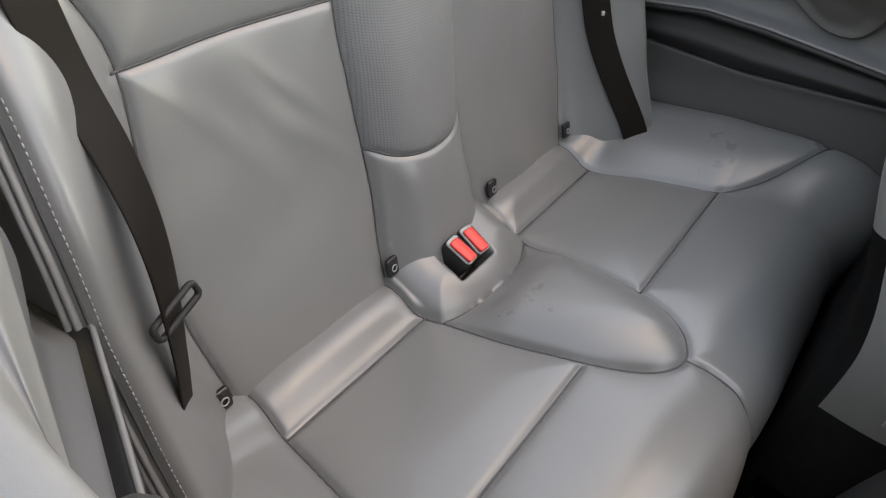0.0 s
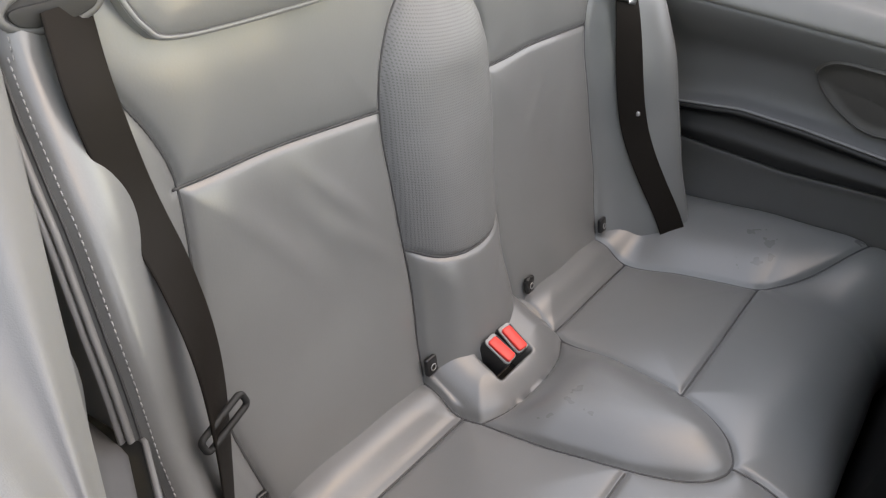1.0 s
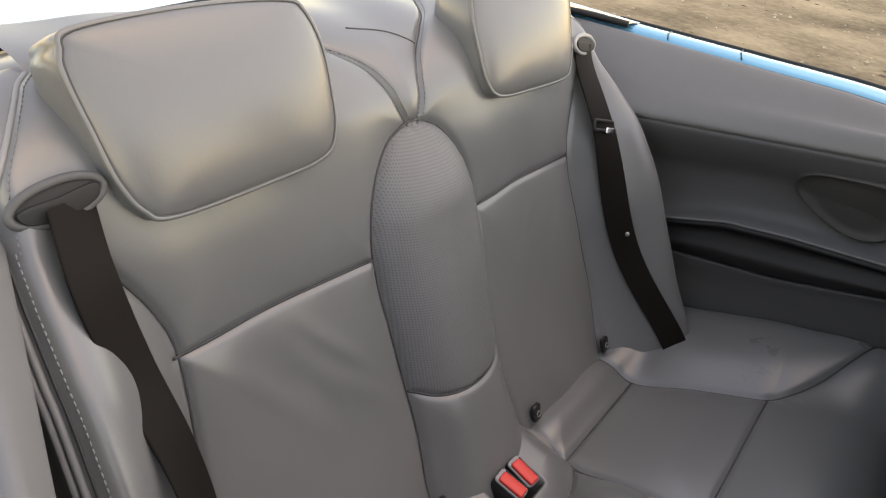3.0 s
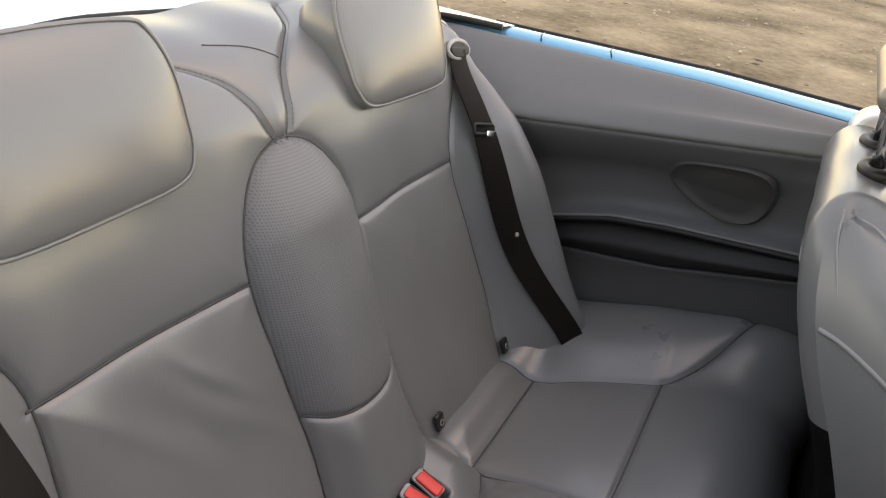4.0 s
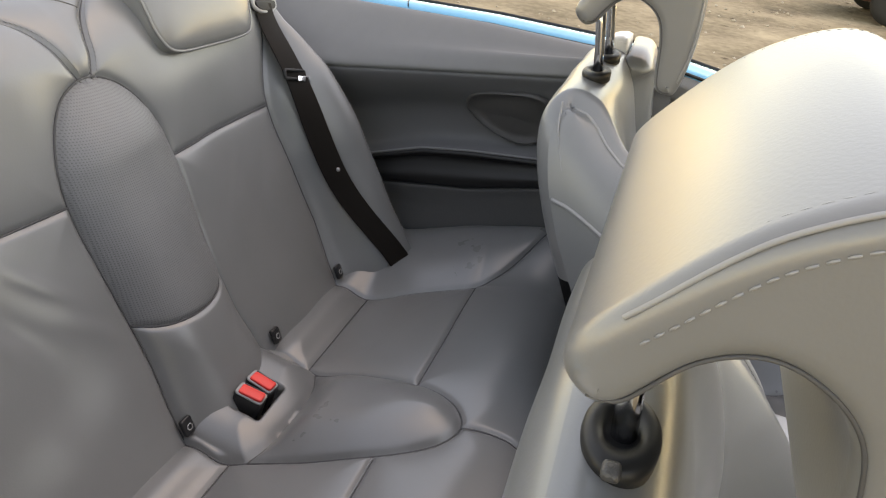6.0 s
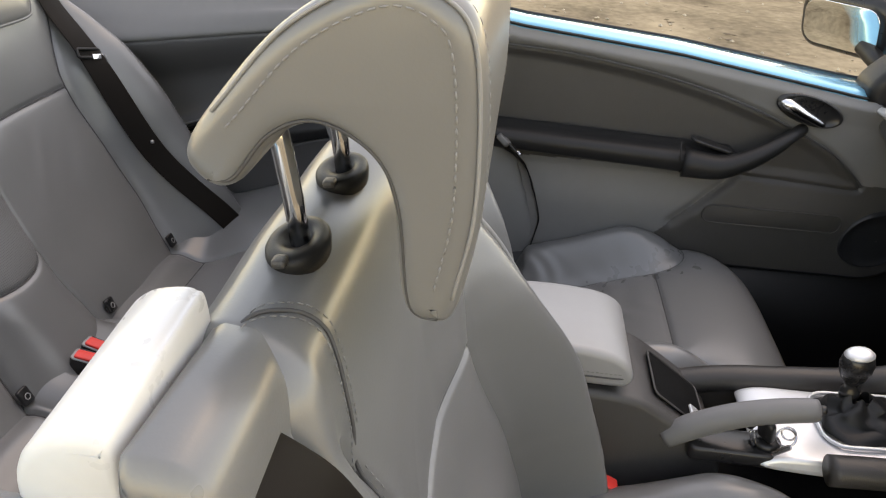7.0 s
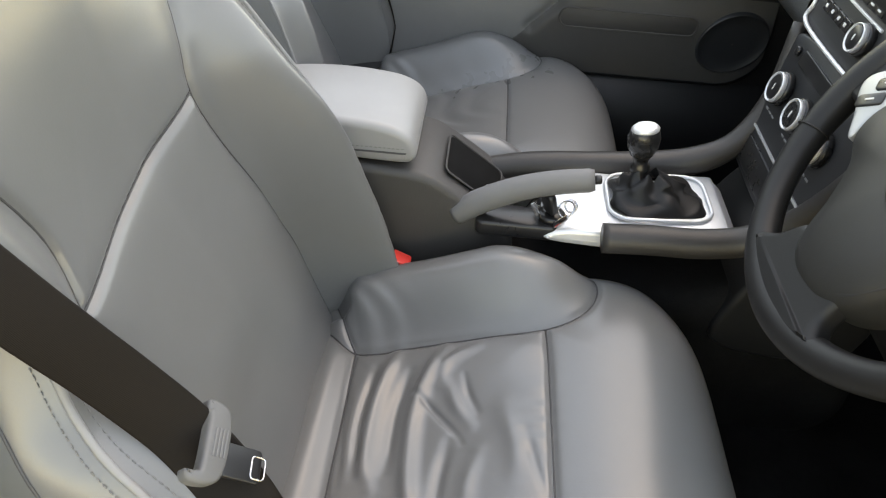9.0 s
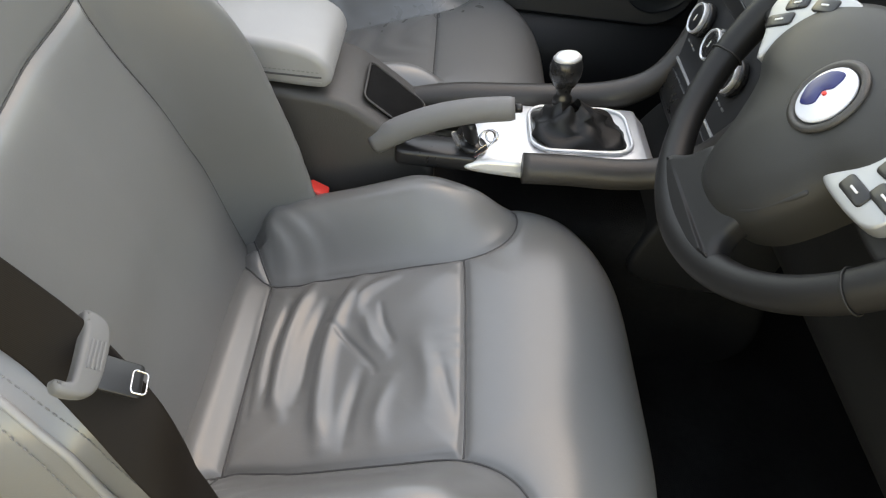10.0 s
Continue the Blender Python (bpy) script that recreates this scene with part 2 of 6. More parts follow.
class Profile:
    """A smooth line in y and z, taken by its length s from the start; gives the place and the normal."""

    def __init__(self, pts, side=1):
        self.p = along(curve(pts, 400), 0.002)
        self.s = np.r_[0, np.cumsum(np.linalg.norm(np.diff(self.p, axis=0), axis=1))]
        d = np.gradient(self.p, axis=0)
        d /= np.linalg.norm(d, axis=1)[:, None]
        self.n = np.stack([-d[:, 1], d[:, 0]], -1) * side
        self.len = self.s[-1]

    def at(self, s):
        y, z = (np.interp(s, self.s, self.p[:, k]) for k in (0, 1))
        ny, nz = (np.interp(s, self.s, self.n[:, k]) for k in (0, 1))
        return y, z, ny, nz

    def by(self, k, v):
        """s at which y (k=0) or z (k=1) has the value v, for a line that grows in it."""
        top = int(np.argmax(self.p[:, k])) + 1
        return float(np.interp(v, self.p[:top, k], self.s[:top]))


def soft(table):
    """A table of values made smooth, for curves without kinks."""
    p = curve(np.stack(table, 1), 300)
    return p[:, 0], p[:, 1]


def seams(d, depth=0.004, w=0.005, puff=0.006, reach=0.03):
    return puff * (1 - np.exp(-d / reach)) - depth * np.exp(-((d / w) ** 2))

# ---------------------------------------------------------------- rear seat
STEP = 0.0032

# the bench cushion: profile from the bite line forwards and down over the front edge
bench_profile = Profile([(-0.05, 0.565), (0.0, 0.594), (0.09, 0.585), (0.19, 0.618), (0.30, 0.653), (0.40, 0.672), (0.46, 0.664), (0.50, 0.64), (0.53, 0.595), (0.54, 0.53), (0.53, 0.42), (0.50, 0.33)])
by = lambda y: bench_profile.by(0, y)
MID = -0.012
b_strip = {q: np.array([(MID + q * 0.120, by(0.094)), (MID + q * 0.26, by(0.093)), (MID + q * 0.378, by(0.092))]) for q in (1, -1)}
b_bol = {q: curve([(MID + q * 0.372, by(0.0)), (MID + q * 0.378, by(0.092)), (MID + q * 0.395, by(0.17)), (MID + q * 0.412, by(0.25)), (MID + q * 0.425, by(0.30)), (MID + q * 0.47, by(0.348)), (MID + q * 0.545, by(0.390)), (MID + q * 0.62, by(0.418))], 40) for q in (1, -1)}
TW = [(0.118, 0.112), (0.185, 0.107), (0.242, 0.098), (0.30, 0.086), (0.345, 0.068), (0.378, 0.045), (0.396, 0.02)]
tongue_side = {q: np.array([(MID - 0.05 * (y - 0.118) + q * w, by(y)) for y, w in TW]) for q in (1, -1)}
tongue_line = curve(np.concatenate([tongue_side[1], [(MID - 0.015, by(0.401))], tongue_side[-1][::-1]]), 90)
hump_side = {q: curve([(MID + q * 0.125, by(-0.01)), (MID + q * 0.124, by(0.03)), (MID + q * 0.123, by(0.07)), (MID + q * 0.120, by(0.094)), (MID + q * 0.112, by(0.118))], 24) for q in (1, -1)}
hump_front = curve([(MID + 0.112, by(0.118)), (MID + 0.065, by(0.133)), (MID, by(0.139)), (MID - 0.065, by(0.131)), (MID - 0.112, by(0.112))], 40)
b_t = {q: np.array([(MID + q * 0.083, by(0.303)), (MID + q * 0.425, by(0.302))]) for q in (1, -1)}
b_front = np.array([(MID - 0.015, by(0.401)), (MID - 0.03, by(0.47)), (MID - 0.035, by(0.53)), (MID - 0.03, by(0.535) + 0.2)])
bench_seams = [*b_strip.values(), *b_bol.values(), tongue_line, *hump_side.values(), hump_front, *b_t.values(), b_front]
hump_poly = np.concatenate([hump_side[1], hump_front, hump_side[-1][::-1]])
tongue_poly = np.concatenate([tongue_line, hump_front[::-1]])


def bench(x, s):
    y, z, ny, nz = bench_profile.at(s)
    d = np.full(x.shape, 9.0)
    for line in bench_seams:
        d = np.minimum(d, dist(x, s, line))
    off = seams(d, 0.0045, 0.0042, 0.008, 0.035)
    # soft seams of the inserts are shallower than those of the tongue
    dt = dist(x, s, tongue_line)
    off = off + np.where(inside(x, s, tongue_poly), 0.026 * (1 - (1 - np.clip(dt / 0.075, 0, 1)) ** 2) * ease((s - by(0.12)) / 0.09), 0)
    dh = np.minimum(dist(x, s, hump_front), np.minimum(dist(x, s, hump_side[1]), dist(x, s, hump_side[-1])))
    off = off + np.where(inside(x, s, hump_poly), 0.032 * (1 - (1 - np.clip(dh / 0.055, 0, 1)) ** 2), 0)
    # rolled strip along the bite line
    off = off + 0.012 * np.exp(-(((s - by(0.045)) / 0.03) ** 2)) * (np.abs(x - MID) > 0.115)
    # side bolsters: a wedge from the seam up to the side trim, high to the front edge
    high = np.interp(s, *soft(([by(y) for y in (-0.04, 0.05, 0.11, 0.21, 0.317, 0.415, 0.46)] + [by(0.50), by(0.53), by(0.53) + 0.08], [0.050, 0.054, 0.057, 0.055, 0.056, 0.070, 0.080, 0.078, 0.045, 0.0])))
    # steep at the seam, softer towards the front edge and the bite line
    front = np.maximum(ease((s - by(0.30)) / 0.10), 0.75 * ease((by(0.14) - s) / 0.10))
    for q in (1, -1):
        bx = np.minimum(q * (np.interp(s, b_bol[q][:, 1], b_bol[q][:, 0]) - MID), 0.43)
        u = np.clip((q * (x - MID) - bx) / 0.19, 0, 1)
        off = off + high * ((1 - front) * np.sin(u * np.pi / 2) + front * ease(u))
    # gentle crown over each seat, rounded ends
    off = off - 0.008 * np.clip((np.abs(x - MID) - 0.54) / 0.07, 0, 1) ** 2
    off = off + 0.0012 * np.sin(x * 23 + s * 9) * np.sin(s * 31 - x * 7)
    # opening for the two buckles
    hole = ease((0.043 - np.abs(x + 0.002)) / 0.007) * ease((s - by(0.038)) / 0.008) * ease((by(0.108) - s) / 0.008)
    off = off - 0.055 * hole
    return np.stack([x + 0 * s, y + ny * off, z + nz * off], -1)


def bench_region(x, s):
    R = np.zeros(x.shape, int)
    R[(s > by(0.302))] = 1
    R[(s > by(0.302)) & (x > MID - 0.02)] = 2
    R[(s <= by(0.302)) & (x > MID)] = 3
    R[(s <= by(0.302)) & (x <= MID)] = 4
    R[(s < by(0.093)) & (x > MID)] = 5
    R[(s < by(0.093)) & (x <= MID)] = 6
    for q, k in ((1, 7), (-1, 8)):
        bx = np.interp(s, b_bol[q][:, 1], b_bol[q][:, 0])
        R[((x - bx) * q > 0) & (s < b_bol[q][-1, 1])] = k
    R[inside(x, s, tongue_poly)] = 9
    R[inside(x, s, hump_poly)] = 10
    hole = (np.abs(x + 0.002) < 0.0385) & (s > by(0.043)) & (s < by(0.103))
    R[hole] = 11
    return R


rear_bench = thing("rear_bench", "grey leather rear bench moulded for two, perforated centre column", "rear seat", (0, 0.1, 0.33))
xs = np.arange(-0.612, 0.6121, STEP)
ss = np.arange(0.0, bench_profile.len, STEP)
X, SS = np.meshgrid(xs, ss, indexing="ij")
Xc, Sc = (X[:-1, :-1] + X[1:, 1:]) / 2, (SS[:-1, :-1] + SS[1:, 1:]) / 2
lp = "smooth grey leather panel"
rear_cushion = panels(bench(X, SS), bench_region(Xc, Sc), {
    3: ("cushion", leather, "sewn grey leather bench cushion"), 1: ("front_panel", leather, lp), 2: ("front_panel", leather, lp), 4: ("insert", leather, lp), 5: ("rear_roll", leather, lp), 6: ("rear_roll", leather, lp),
    7: ("bolster", leather, lp), 8: ("bolster", leather, lp), 9: ("centre_tongue", leather, "raised tongue-shaped grey leather centre"), 10: ("buckle_surround", leather, "padded grey leather buckle surround"), 11: ("buckle_well", plastic, "black buckle well")}, rear_bench, flip=True, nest=True)[3]
for q in (1, -1):
    for name, line in (("seam", b_strip[q]), ("seam", b_bol[q]), ("seam", hump_side[q]), ("seam", b_t[q])):
        L = along(line, 0.004)
        tube(name, bench(L[:, 0], L[:, 1]) + [0, 0.0003, 0.0010], 0.0017, leather_edge, rear_cushion, seg=6)
for line in (tongue_line, hump_front, b_front):
    L = along(line, 0.004)
    tube("seam", bench(L[:, 0], L[:, 1]) + [0, 0.0003, 0.0010], 0.0017, leather_edge, rear_cushion, seg=6)

# the backrest: profile from the bite line upwards and back over the top
back_profile = Profile([(0.045, 0.555), (0.020, 0.60), (-0.055, 0.75), (-0.134, 0.946), (-0.178, 1.07), (-0.203, 1.125), (-0.245, 1.163), (-0.31, 1.182), (-0.40, 1.185)], side=-1)
bz = lambda z: back_profile.by(1, z)
CW = [(0.555, 0.115), (0.635, 0.108), (0.70, 0.099), (0.77, 0.097), (0.86, 0.104), (0.94, 0.108), (0.985, 0.103), (1.02, 0.090), (1.05, 0.070), (1.073, 0.042)]
CM = 0.004
col_side = {q: np.array([(CM + q * w, bz(z)) for z, w in CW]) for q in (1, -1)}
col_line = curve(np.concatenate([col_side[1], [(CM, bz(1.085))], col_side[-1][::-1]]), 110)
col_seam = curve([(CM + 0.097, bz(0.772)), (CM + 0.06, bz(0.752)), (CM, bz(0.742)), (CM - 0.05, bz(0.746)), (CM - 0.097, bz(0.765))], 30)
in_top = {q: curve([(CM + q * 0.108, bz(0.946)), (CM + q * 0.25, bz(0.951)), (CM + q * 0.385, bz(0.951))], 20) for q in (1, -1)}
in_out = {q: curve([(q * 0.385, bz(0.60)), (q * 0.402, bz(0.70)), (q * 0.402, bz(0.78)), (q * 0.392, bz(0.86)), (q * 0.383, bz(0.951)), (q * 0.395, bz(1.0)), (q * 0.425, bz(1.05)), (q * 0.452, bz(1.085))], 40) for q in (1, -1)}
yoke = {q: curve([(CM + q * 0.010, bz(1.080)), (CM + q * 0.022, bz(1.105)), (CM + q * 0.034, bz(1.132)), (CM + q * 0.056, bz(1.155)), (CM + q * 0.10, bz(1.172)), (CM + q * 0.14, bz(1.180)), (CM + q * 0.19, back_profile.len - 0.04)], 40) for q in (1, -1)}
cap_arc = {q: curve([(q * 0.528, bz(1.085)), (q * 0.526, bz(1.110)), (q * 0.518, bz(1.132)), (q * 0.482, bz(1.155)), (q * 0.442, bz(1.172)), (q * 0.405, bz(1.181))], 30) for q in (1, -1)}
back_seams = [col_line, col_seam, *in_top.values(), *in_out.values(), *yoke.values(), *cap_arc.values()]
WING = soft(([0.55, 0.675, 0.85, 0.963, 1.03, 1.09, 1.13, 1.20], [0.125, 0.118, 0.106, 0.082, 0.048, 0.016, 0.004, 0.0]))


def backrest(x, s):
    y, z, ny, nz = back_profile.at(s)
    d = np.full(x.shape, 9.0)
    for line in back_seams:
        d = np.minimum(d, dist(x, s, line))
    off = seams(d, 0.0045, 0.0042, 0.007, 0.03)
    w = np.interp(z, [c[0] for c in CW] + [1.085], [c[1] for c in CW] + [0.001])
    t = np.clip(np.abs(x - CM) / np.maximum(w, 1e-3), 0, 1)
    off = off + np.where((z < 1.085) & (t < 1), 0.036 * (1 - t**2.6) * ease((1.10 - z) / 0.12), 0)
    a = np.abs(x)
    start = np.interp(s, in_out[1][:, 1], in_out[1][:, 0])
    wing = np.interp(z, *WING)
    f = np.clip((a - start) / (0.53 - start), 0, 1)
    off = off + wing * (0.175 * f + 0.325 * ease(f) + 0.5 * ease(1.3 * f)) - 0.03 * np.clip((a - 0.505) / 0.03, 0, 1) ** 2
    # soft hollows of the two seats and some slack in the hide
    off = off - 0.010 * np.exp(-(((a - 0.25) / 0.11) ** 2)) * ease((z - 0.62) / 0.2) * ease((1.05 - z) / 0.15)
    off = off + 0.0016 * np.sin(x * 31 + s * 17) * np.sin(s * 27 - x * 19)
    for fx, fz_, lean_, wide, amp in ((0.20, 0.88, 0.9, 0.016, 0.0030), (0.25, 0.85, 0.7, 0.022, -0.0032), (0.30, 0.87, 0.8, 0.018, 0.0026), (0.16, 0.80, 1.1, 0.020, 0.0022), (-0.22, 0.86, -0.9, 0.020, 0.0020), (-0.29, 0.84, -0.8, 0.024, -0.0018)):
        across, run = (x - fx) - lean_ * (z - fz_), (z - fz_) + lean_ * (x - fx)
        off = off + amp * np.exp(-((across / wide) ** 2) - (run / 0.075) ** 2)
    # ends of the backrest top fall away between the head restraints
    off = off - 0.005 * np.exp(-(((x - CM) / 0.05) ** 2)) * ease((z - 1.10) / 0.06)
    # the wings draw in towards the shoulders
    edge_x = np.interp(z, [0.80, 0.90, 1.0, 1.05, 1.10, 1.13], [0.0, 0.006, 0.016, 0.024, 0.036, 0.042])
    x = x - np.sign(x) * edge_x * np.clip((a - 0.42) / 0.112, 0, 1)
    return np.stack([x - 0.008 + 0 * s, y + ny * off, z + nz * off], -1)


def back_region(x, s):
    z = back_profile.at(s)[1]
    R = np.full(x.shape, 0)
    R[x > 0] = 1
    R[x <= 0] = 2
    a = np.abs(x)
    mid = s < np.where(a < 0.108, bz(0.946), np.interp(a, in_top[1][:, 0], in_top[1][:, 1]))
    R[mid & (x > 0)] = 3
    R[mid & (x <= 0)] = 4
    start = np.interp(s, in_out[1][:, 1], in_out[1][:, 0])
    R[(a > start) & (x > 0)] = 5
    R[(a > start) & (x <= 0)] = 6
    ya = np.interp(s, yoke[1][:, 1], yoke[1][:, 0] - CM, left=-1)
    R[(np.abs(x - CM) < ya) & (s > bz(1.085))] = 7
    # open behind the welt of the shoulder, where the cap takes over
    R[(s > bz(1.090)) & (a > np.interp(s, cap_arc[1][:, 1], cap_arc[1][:, 0]))] = 12
    col = inside(x, s, col_line)
    low = s < np.interp(x, col_seam[::-1, 0], col_seam[::-1, 1])
    R[col] = 8
    R[col & low] = 9
    return R


xs = np.arange(-0.532, 0.5321, STEP)
ss = np.arange(0.0, back_profile.len, STEP)
X, SS = np.meshgrid(xs, ss, indexing="ij")
Xc, Sc = (X[:-1, :-1] + X[1:, 1:]) / 2, (SS[:-1, :-1] + SS[1:, 1:]) / 2
rear_back = panels(backrest(X, SS), back_region(Xc, Sc), {
    1: ("backrest", leather, "sewn grey leather backrest"), 2: ("shoulder_panel", leather, lp), 3: ("insert", leather, "slightly creased grey leather insert"), 4: ("insert", leather, lp), 5: ("bolster", leather, lp), 6: ("bolster", leather, lp),
    7: ("top_yoke", leather, lp), 8: ("centre_column", leather_perf, "perforated grey leather centre column"), 9: ("column_foot", leather, lp)}, rear_bench, flip=True, nest=True)[1]
for line in (col_line, col_seam, *in_top.values(), *in_out.values()):
    L = along(line, 0.004)
    tube("seam", backrest(L[:, 0], L[:, 1]) + [0, 0.0010, 0.0003], 0.0017, leather_edge, rear_back, seg=6)
for q in (1, -1):
    L = along(yoke[q], 0.004)
    tube("seam", backrest(L[:, 0], L[:, 1]) + [0, 0.0006, 0.0002], 0.0010, leather_edge, rear_back, seg=6)
    for o in (0.006, -0.006):
        stitches("stitching", backrest(L[:, 0] + o, L[:, 1]) + [0, 0.0008, 0.0004], rear_back)
    L = along(cap_arc[q], 0.004)
    for o in (0.0, 0.010):
        P = backrest(L[:, 0] - q * o, L[:, 1])
        if o:
            stitches("stitching", P + [0, 0.001, 0.0005], rear_back)
        else:
            tube("welt", P + [0, 0.001, 0.001], 0.0028, welt_mat, rear_back, "raised leather welt", seg=8)
    # rounded cap behind the welt, falling away to the side trim
    L = along(cap_arc[q], 0.006)
    A_ = backrest(L[:, 0], L[:, 1])
    t_ = np.linspace(0, 1, len(A_))[:, None]
    swell = np.sin(np.pi * np.clip(t_ * 0.92 + 0.04, 0, 1)) ** 0.7
    rows = [A_]
    for a_, b_, c_ in ((0.008, -0.012, 0.007), (0.018, -0.027, 0.008), (0.025, -0.043, 0.0), (0.028, -0.055, -0.018), (0.028, -0.061, -0.050), (0.026, -0.064, -0.095)):
        rows.append(A_ + (0.22 + 0.78 * swell) * np.array([q * a_, b_, c_]))
    sheet("wing_cap", np.stack([curve(r_, 10) for r_ in np.stack(rows, 1)]), leather, rear_back, lp, flip=q < 0)
    # sewn edge of the wing, and its side that runs back to the body
    s_e = np.arange(bz(0.57), bz(1.092), 0.006)
    edge = backrest(np.full(len(s_e), q * 0.5315), s_e)
    tube("welt", edge, 0.0035, welt_mat, rear_back, "raised leather welt", seg=8)
    stitches("stitching", backrest(np.full(len(s_e), q * 0.521), s_e) + [0, 0.0014, 0.0004], rear_back, r=0.0009, mat=welt_mat)
    tube("seam", backrest(np.full(len(s_e), q * 0.5265), s_e) + [0, 0.0004, 0.0], 0.0014, leather_edge, rear_back, seg=6)
    tube("welt", backrest(np.full(len(s_e), q * 0.5315), s_e) + [q * 0.004, -0.008, 0], 0.0035, welt_mat, rear_back, "raised leather welt", seg=8)
    k = np.linspace(0, 1, 8)[None, :, None]
    back_edge = edge + np.array([q * 0.010, -0.16, -0.03])
    P = edge[:, None] * (1 - k) + back_edge[:, None] * k
    sheet("bolster_side", P, leather, rear_back, lp, flip=q < 0)
cross = along(curve([(CM - 0.058, bz(1.160)), (CM - 0.02, bz(1.172)), (CM + 0.03, back_profile.len - 0.12)], 20), 0.004)
tube("seam", backrest(cross[:, 0], cross[:, 1]), 0.0012, leather_edge, rear_back, seg=6)

# child-seat anchor covers in the bite line
for x in (0.397, 0.102, -0.150, -0.399):
    a = thing("anchor_cover", "small black anchor cover with a pale ring mark", "anchor cover", (x, 0.012, 0.616), group="anchor covers in the rear seat")
    V, F = loft(rounded(0.022, 0.028, 0.004), -0.003, 0.004, 0.002, axis=1, n=3)
    put("plate", place(V, (x, 0.020, 0.625), rx=22), F, gloss_black, a)
    ring = [(0.0048 * math.cos(t), 0, 0.0048 * math.sin(t)) for t in np.linspace(0, 2 * np.pi, 20, endpoint=False)]
    V, F = tube_data(ring, 0.0009, seg=6, closed=True, up=(0, 1, 0))
    put("ring_mark", place(V, (x, 0.0255, 0.626), rx=22), F, latch_grey, a, "pale ring mark")

# twin buckles between the seats
for x, tilt in ((0.014, 4), (-0.018, -4)):
    b = thing("rear_buckle", "black rear buckle with a red release button", "buckle", (x, 0.075, 0.60), group="rear buckles")
    V, F = loft(rounded(0.028, 0.048, 0.006), -0.06, 0.0, 0.003, axis=2, n=3)
    put("housing", place(V, (x, 0.074, 0.640), rx=-16, rz=tilt), F, gloss_black, b)
    V, F = loft(rounded(0.0265, 0.0465, 0.006), -0.004, 0.0015, 0.0015, axis=2, n=3)
    put("rim", place(V, (x, 0.074, 0.640), rx=-16, rz=tilt), F, latch_grey, b, "pale grey rim")
    V, F = loft(rounded(0.019, 0.040, 0.004), 0.0, 0.006, 0.002, axis=2, n=3)
    put("button", place(V, (x + 0.002, 0.076, 0.640), rx=-13, rz=tilt), F, red, b, "red release button")
    V, F = loft(rounded(0.003, 0.036, 0.0012), 0.0, 0.0025, 0.0008, axis=2, n=3)
    put("slot", place(V, (x - 0.0110, 0.074, 0.640), rx=-16, rz=tilt), F, gloss_black, b, "black tongue slot")


# rear head restraints
def pillow(cx, q):
    h = thing("rear_headrest", "padded grey leather rear head restraint with a welted edge", "headrest", (cx, -0.18, 1.08), group="rear headrests")
    # outline of the face, from its lower inner corner; u runs outwards
    face = np.array([(-0.122, 0.032), (-0.098, 0.008), (-0.02, 0.002), (0.088, 0.001), (0.114, 0.014), (0.128, 0.044), (0.135, 0.085), (0.142, 0.130), (0.140, 0.152), (0.122, 0.168), (0.0, 0.174), (-0.095, 0.170), (-0.118, 0.158), (-0.130, 0.120), (-0.128, 0.070)])
    out = curve(face, 96, closed=True)
    prof = Profile([(-0.160, 1.083), (-0.174, 1.116), (-0.200, 1.176), (-0.228, 1.236), (-0.256, 1.286)], side=-1)
    u = np.linspace(-0.145, 0.145, 70)
    rings, centre = [], np.array([0.0, 0.088])
    for f, dep in ((0.0, 0.018), (0.15, 0.0178), (0.3, 0.0172), (0.45, 0.0162), (0.6, 0.0146), (0.72, 0.0124), (0.82, 0.0098), (0.90, 0.0068), (0.96, 0.0034), (0.988, 0.0), (1.0, -0.006), (1.012, -0.02), (1.0, -0.05), (0.96, -0.070), (0.88, -0.080)):
        soft = min(1.0, f) ** 3
        ang_ = np.arctan2((out[:, 1] - centre[1]) / 0.082, (out[:, 0] - 0.006) / 0.132)
        ell = centre + np.stack([0.006 + 0.128 * np.cos(ang_), 0.080 * np.sin(ang_)], -1)
        p = centre + (out * soft + ell * (1 - soft) - centre) * f
        y, z, ny, nz = prof.at(p[:, 1])
        rings.append(np.stack([cx + q * p[:, 0], y + ny * dep, z + nz * dep], -1))
    P = np.stack(rings)
    F = quads(len(rings), len(out), wrap=True)
    k = (len(rings) - 1) * len(out)
    F.append([k + j for j in range(len(out))])
    if q > 0:
        F = [f[::-1] for f in F]
    put("cushion", P.reshape(-1, 3), F, leather, h)
    tube("welt", rings[9] + (rings[9] - rings[8]) * 0.2, 0.0028, leather, h, "raised leather welt", seg=8, closed=True, up=(0, 0.6, 0.8))
    tube("seam", rings[9] - (rings[9] - rings[8]) * 0.12, 0.0015, leather_edge, h, seg=6, closed=True, up=(0, 0.6, 0.8))


pillow(0.268, 1)
pillow(-0.268, -1)


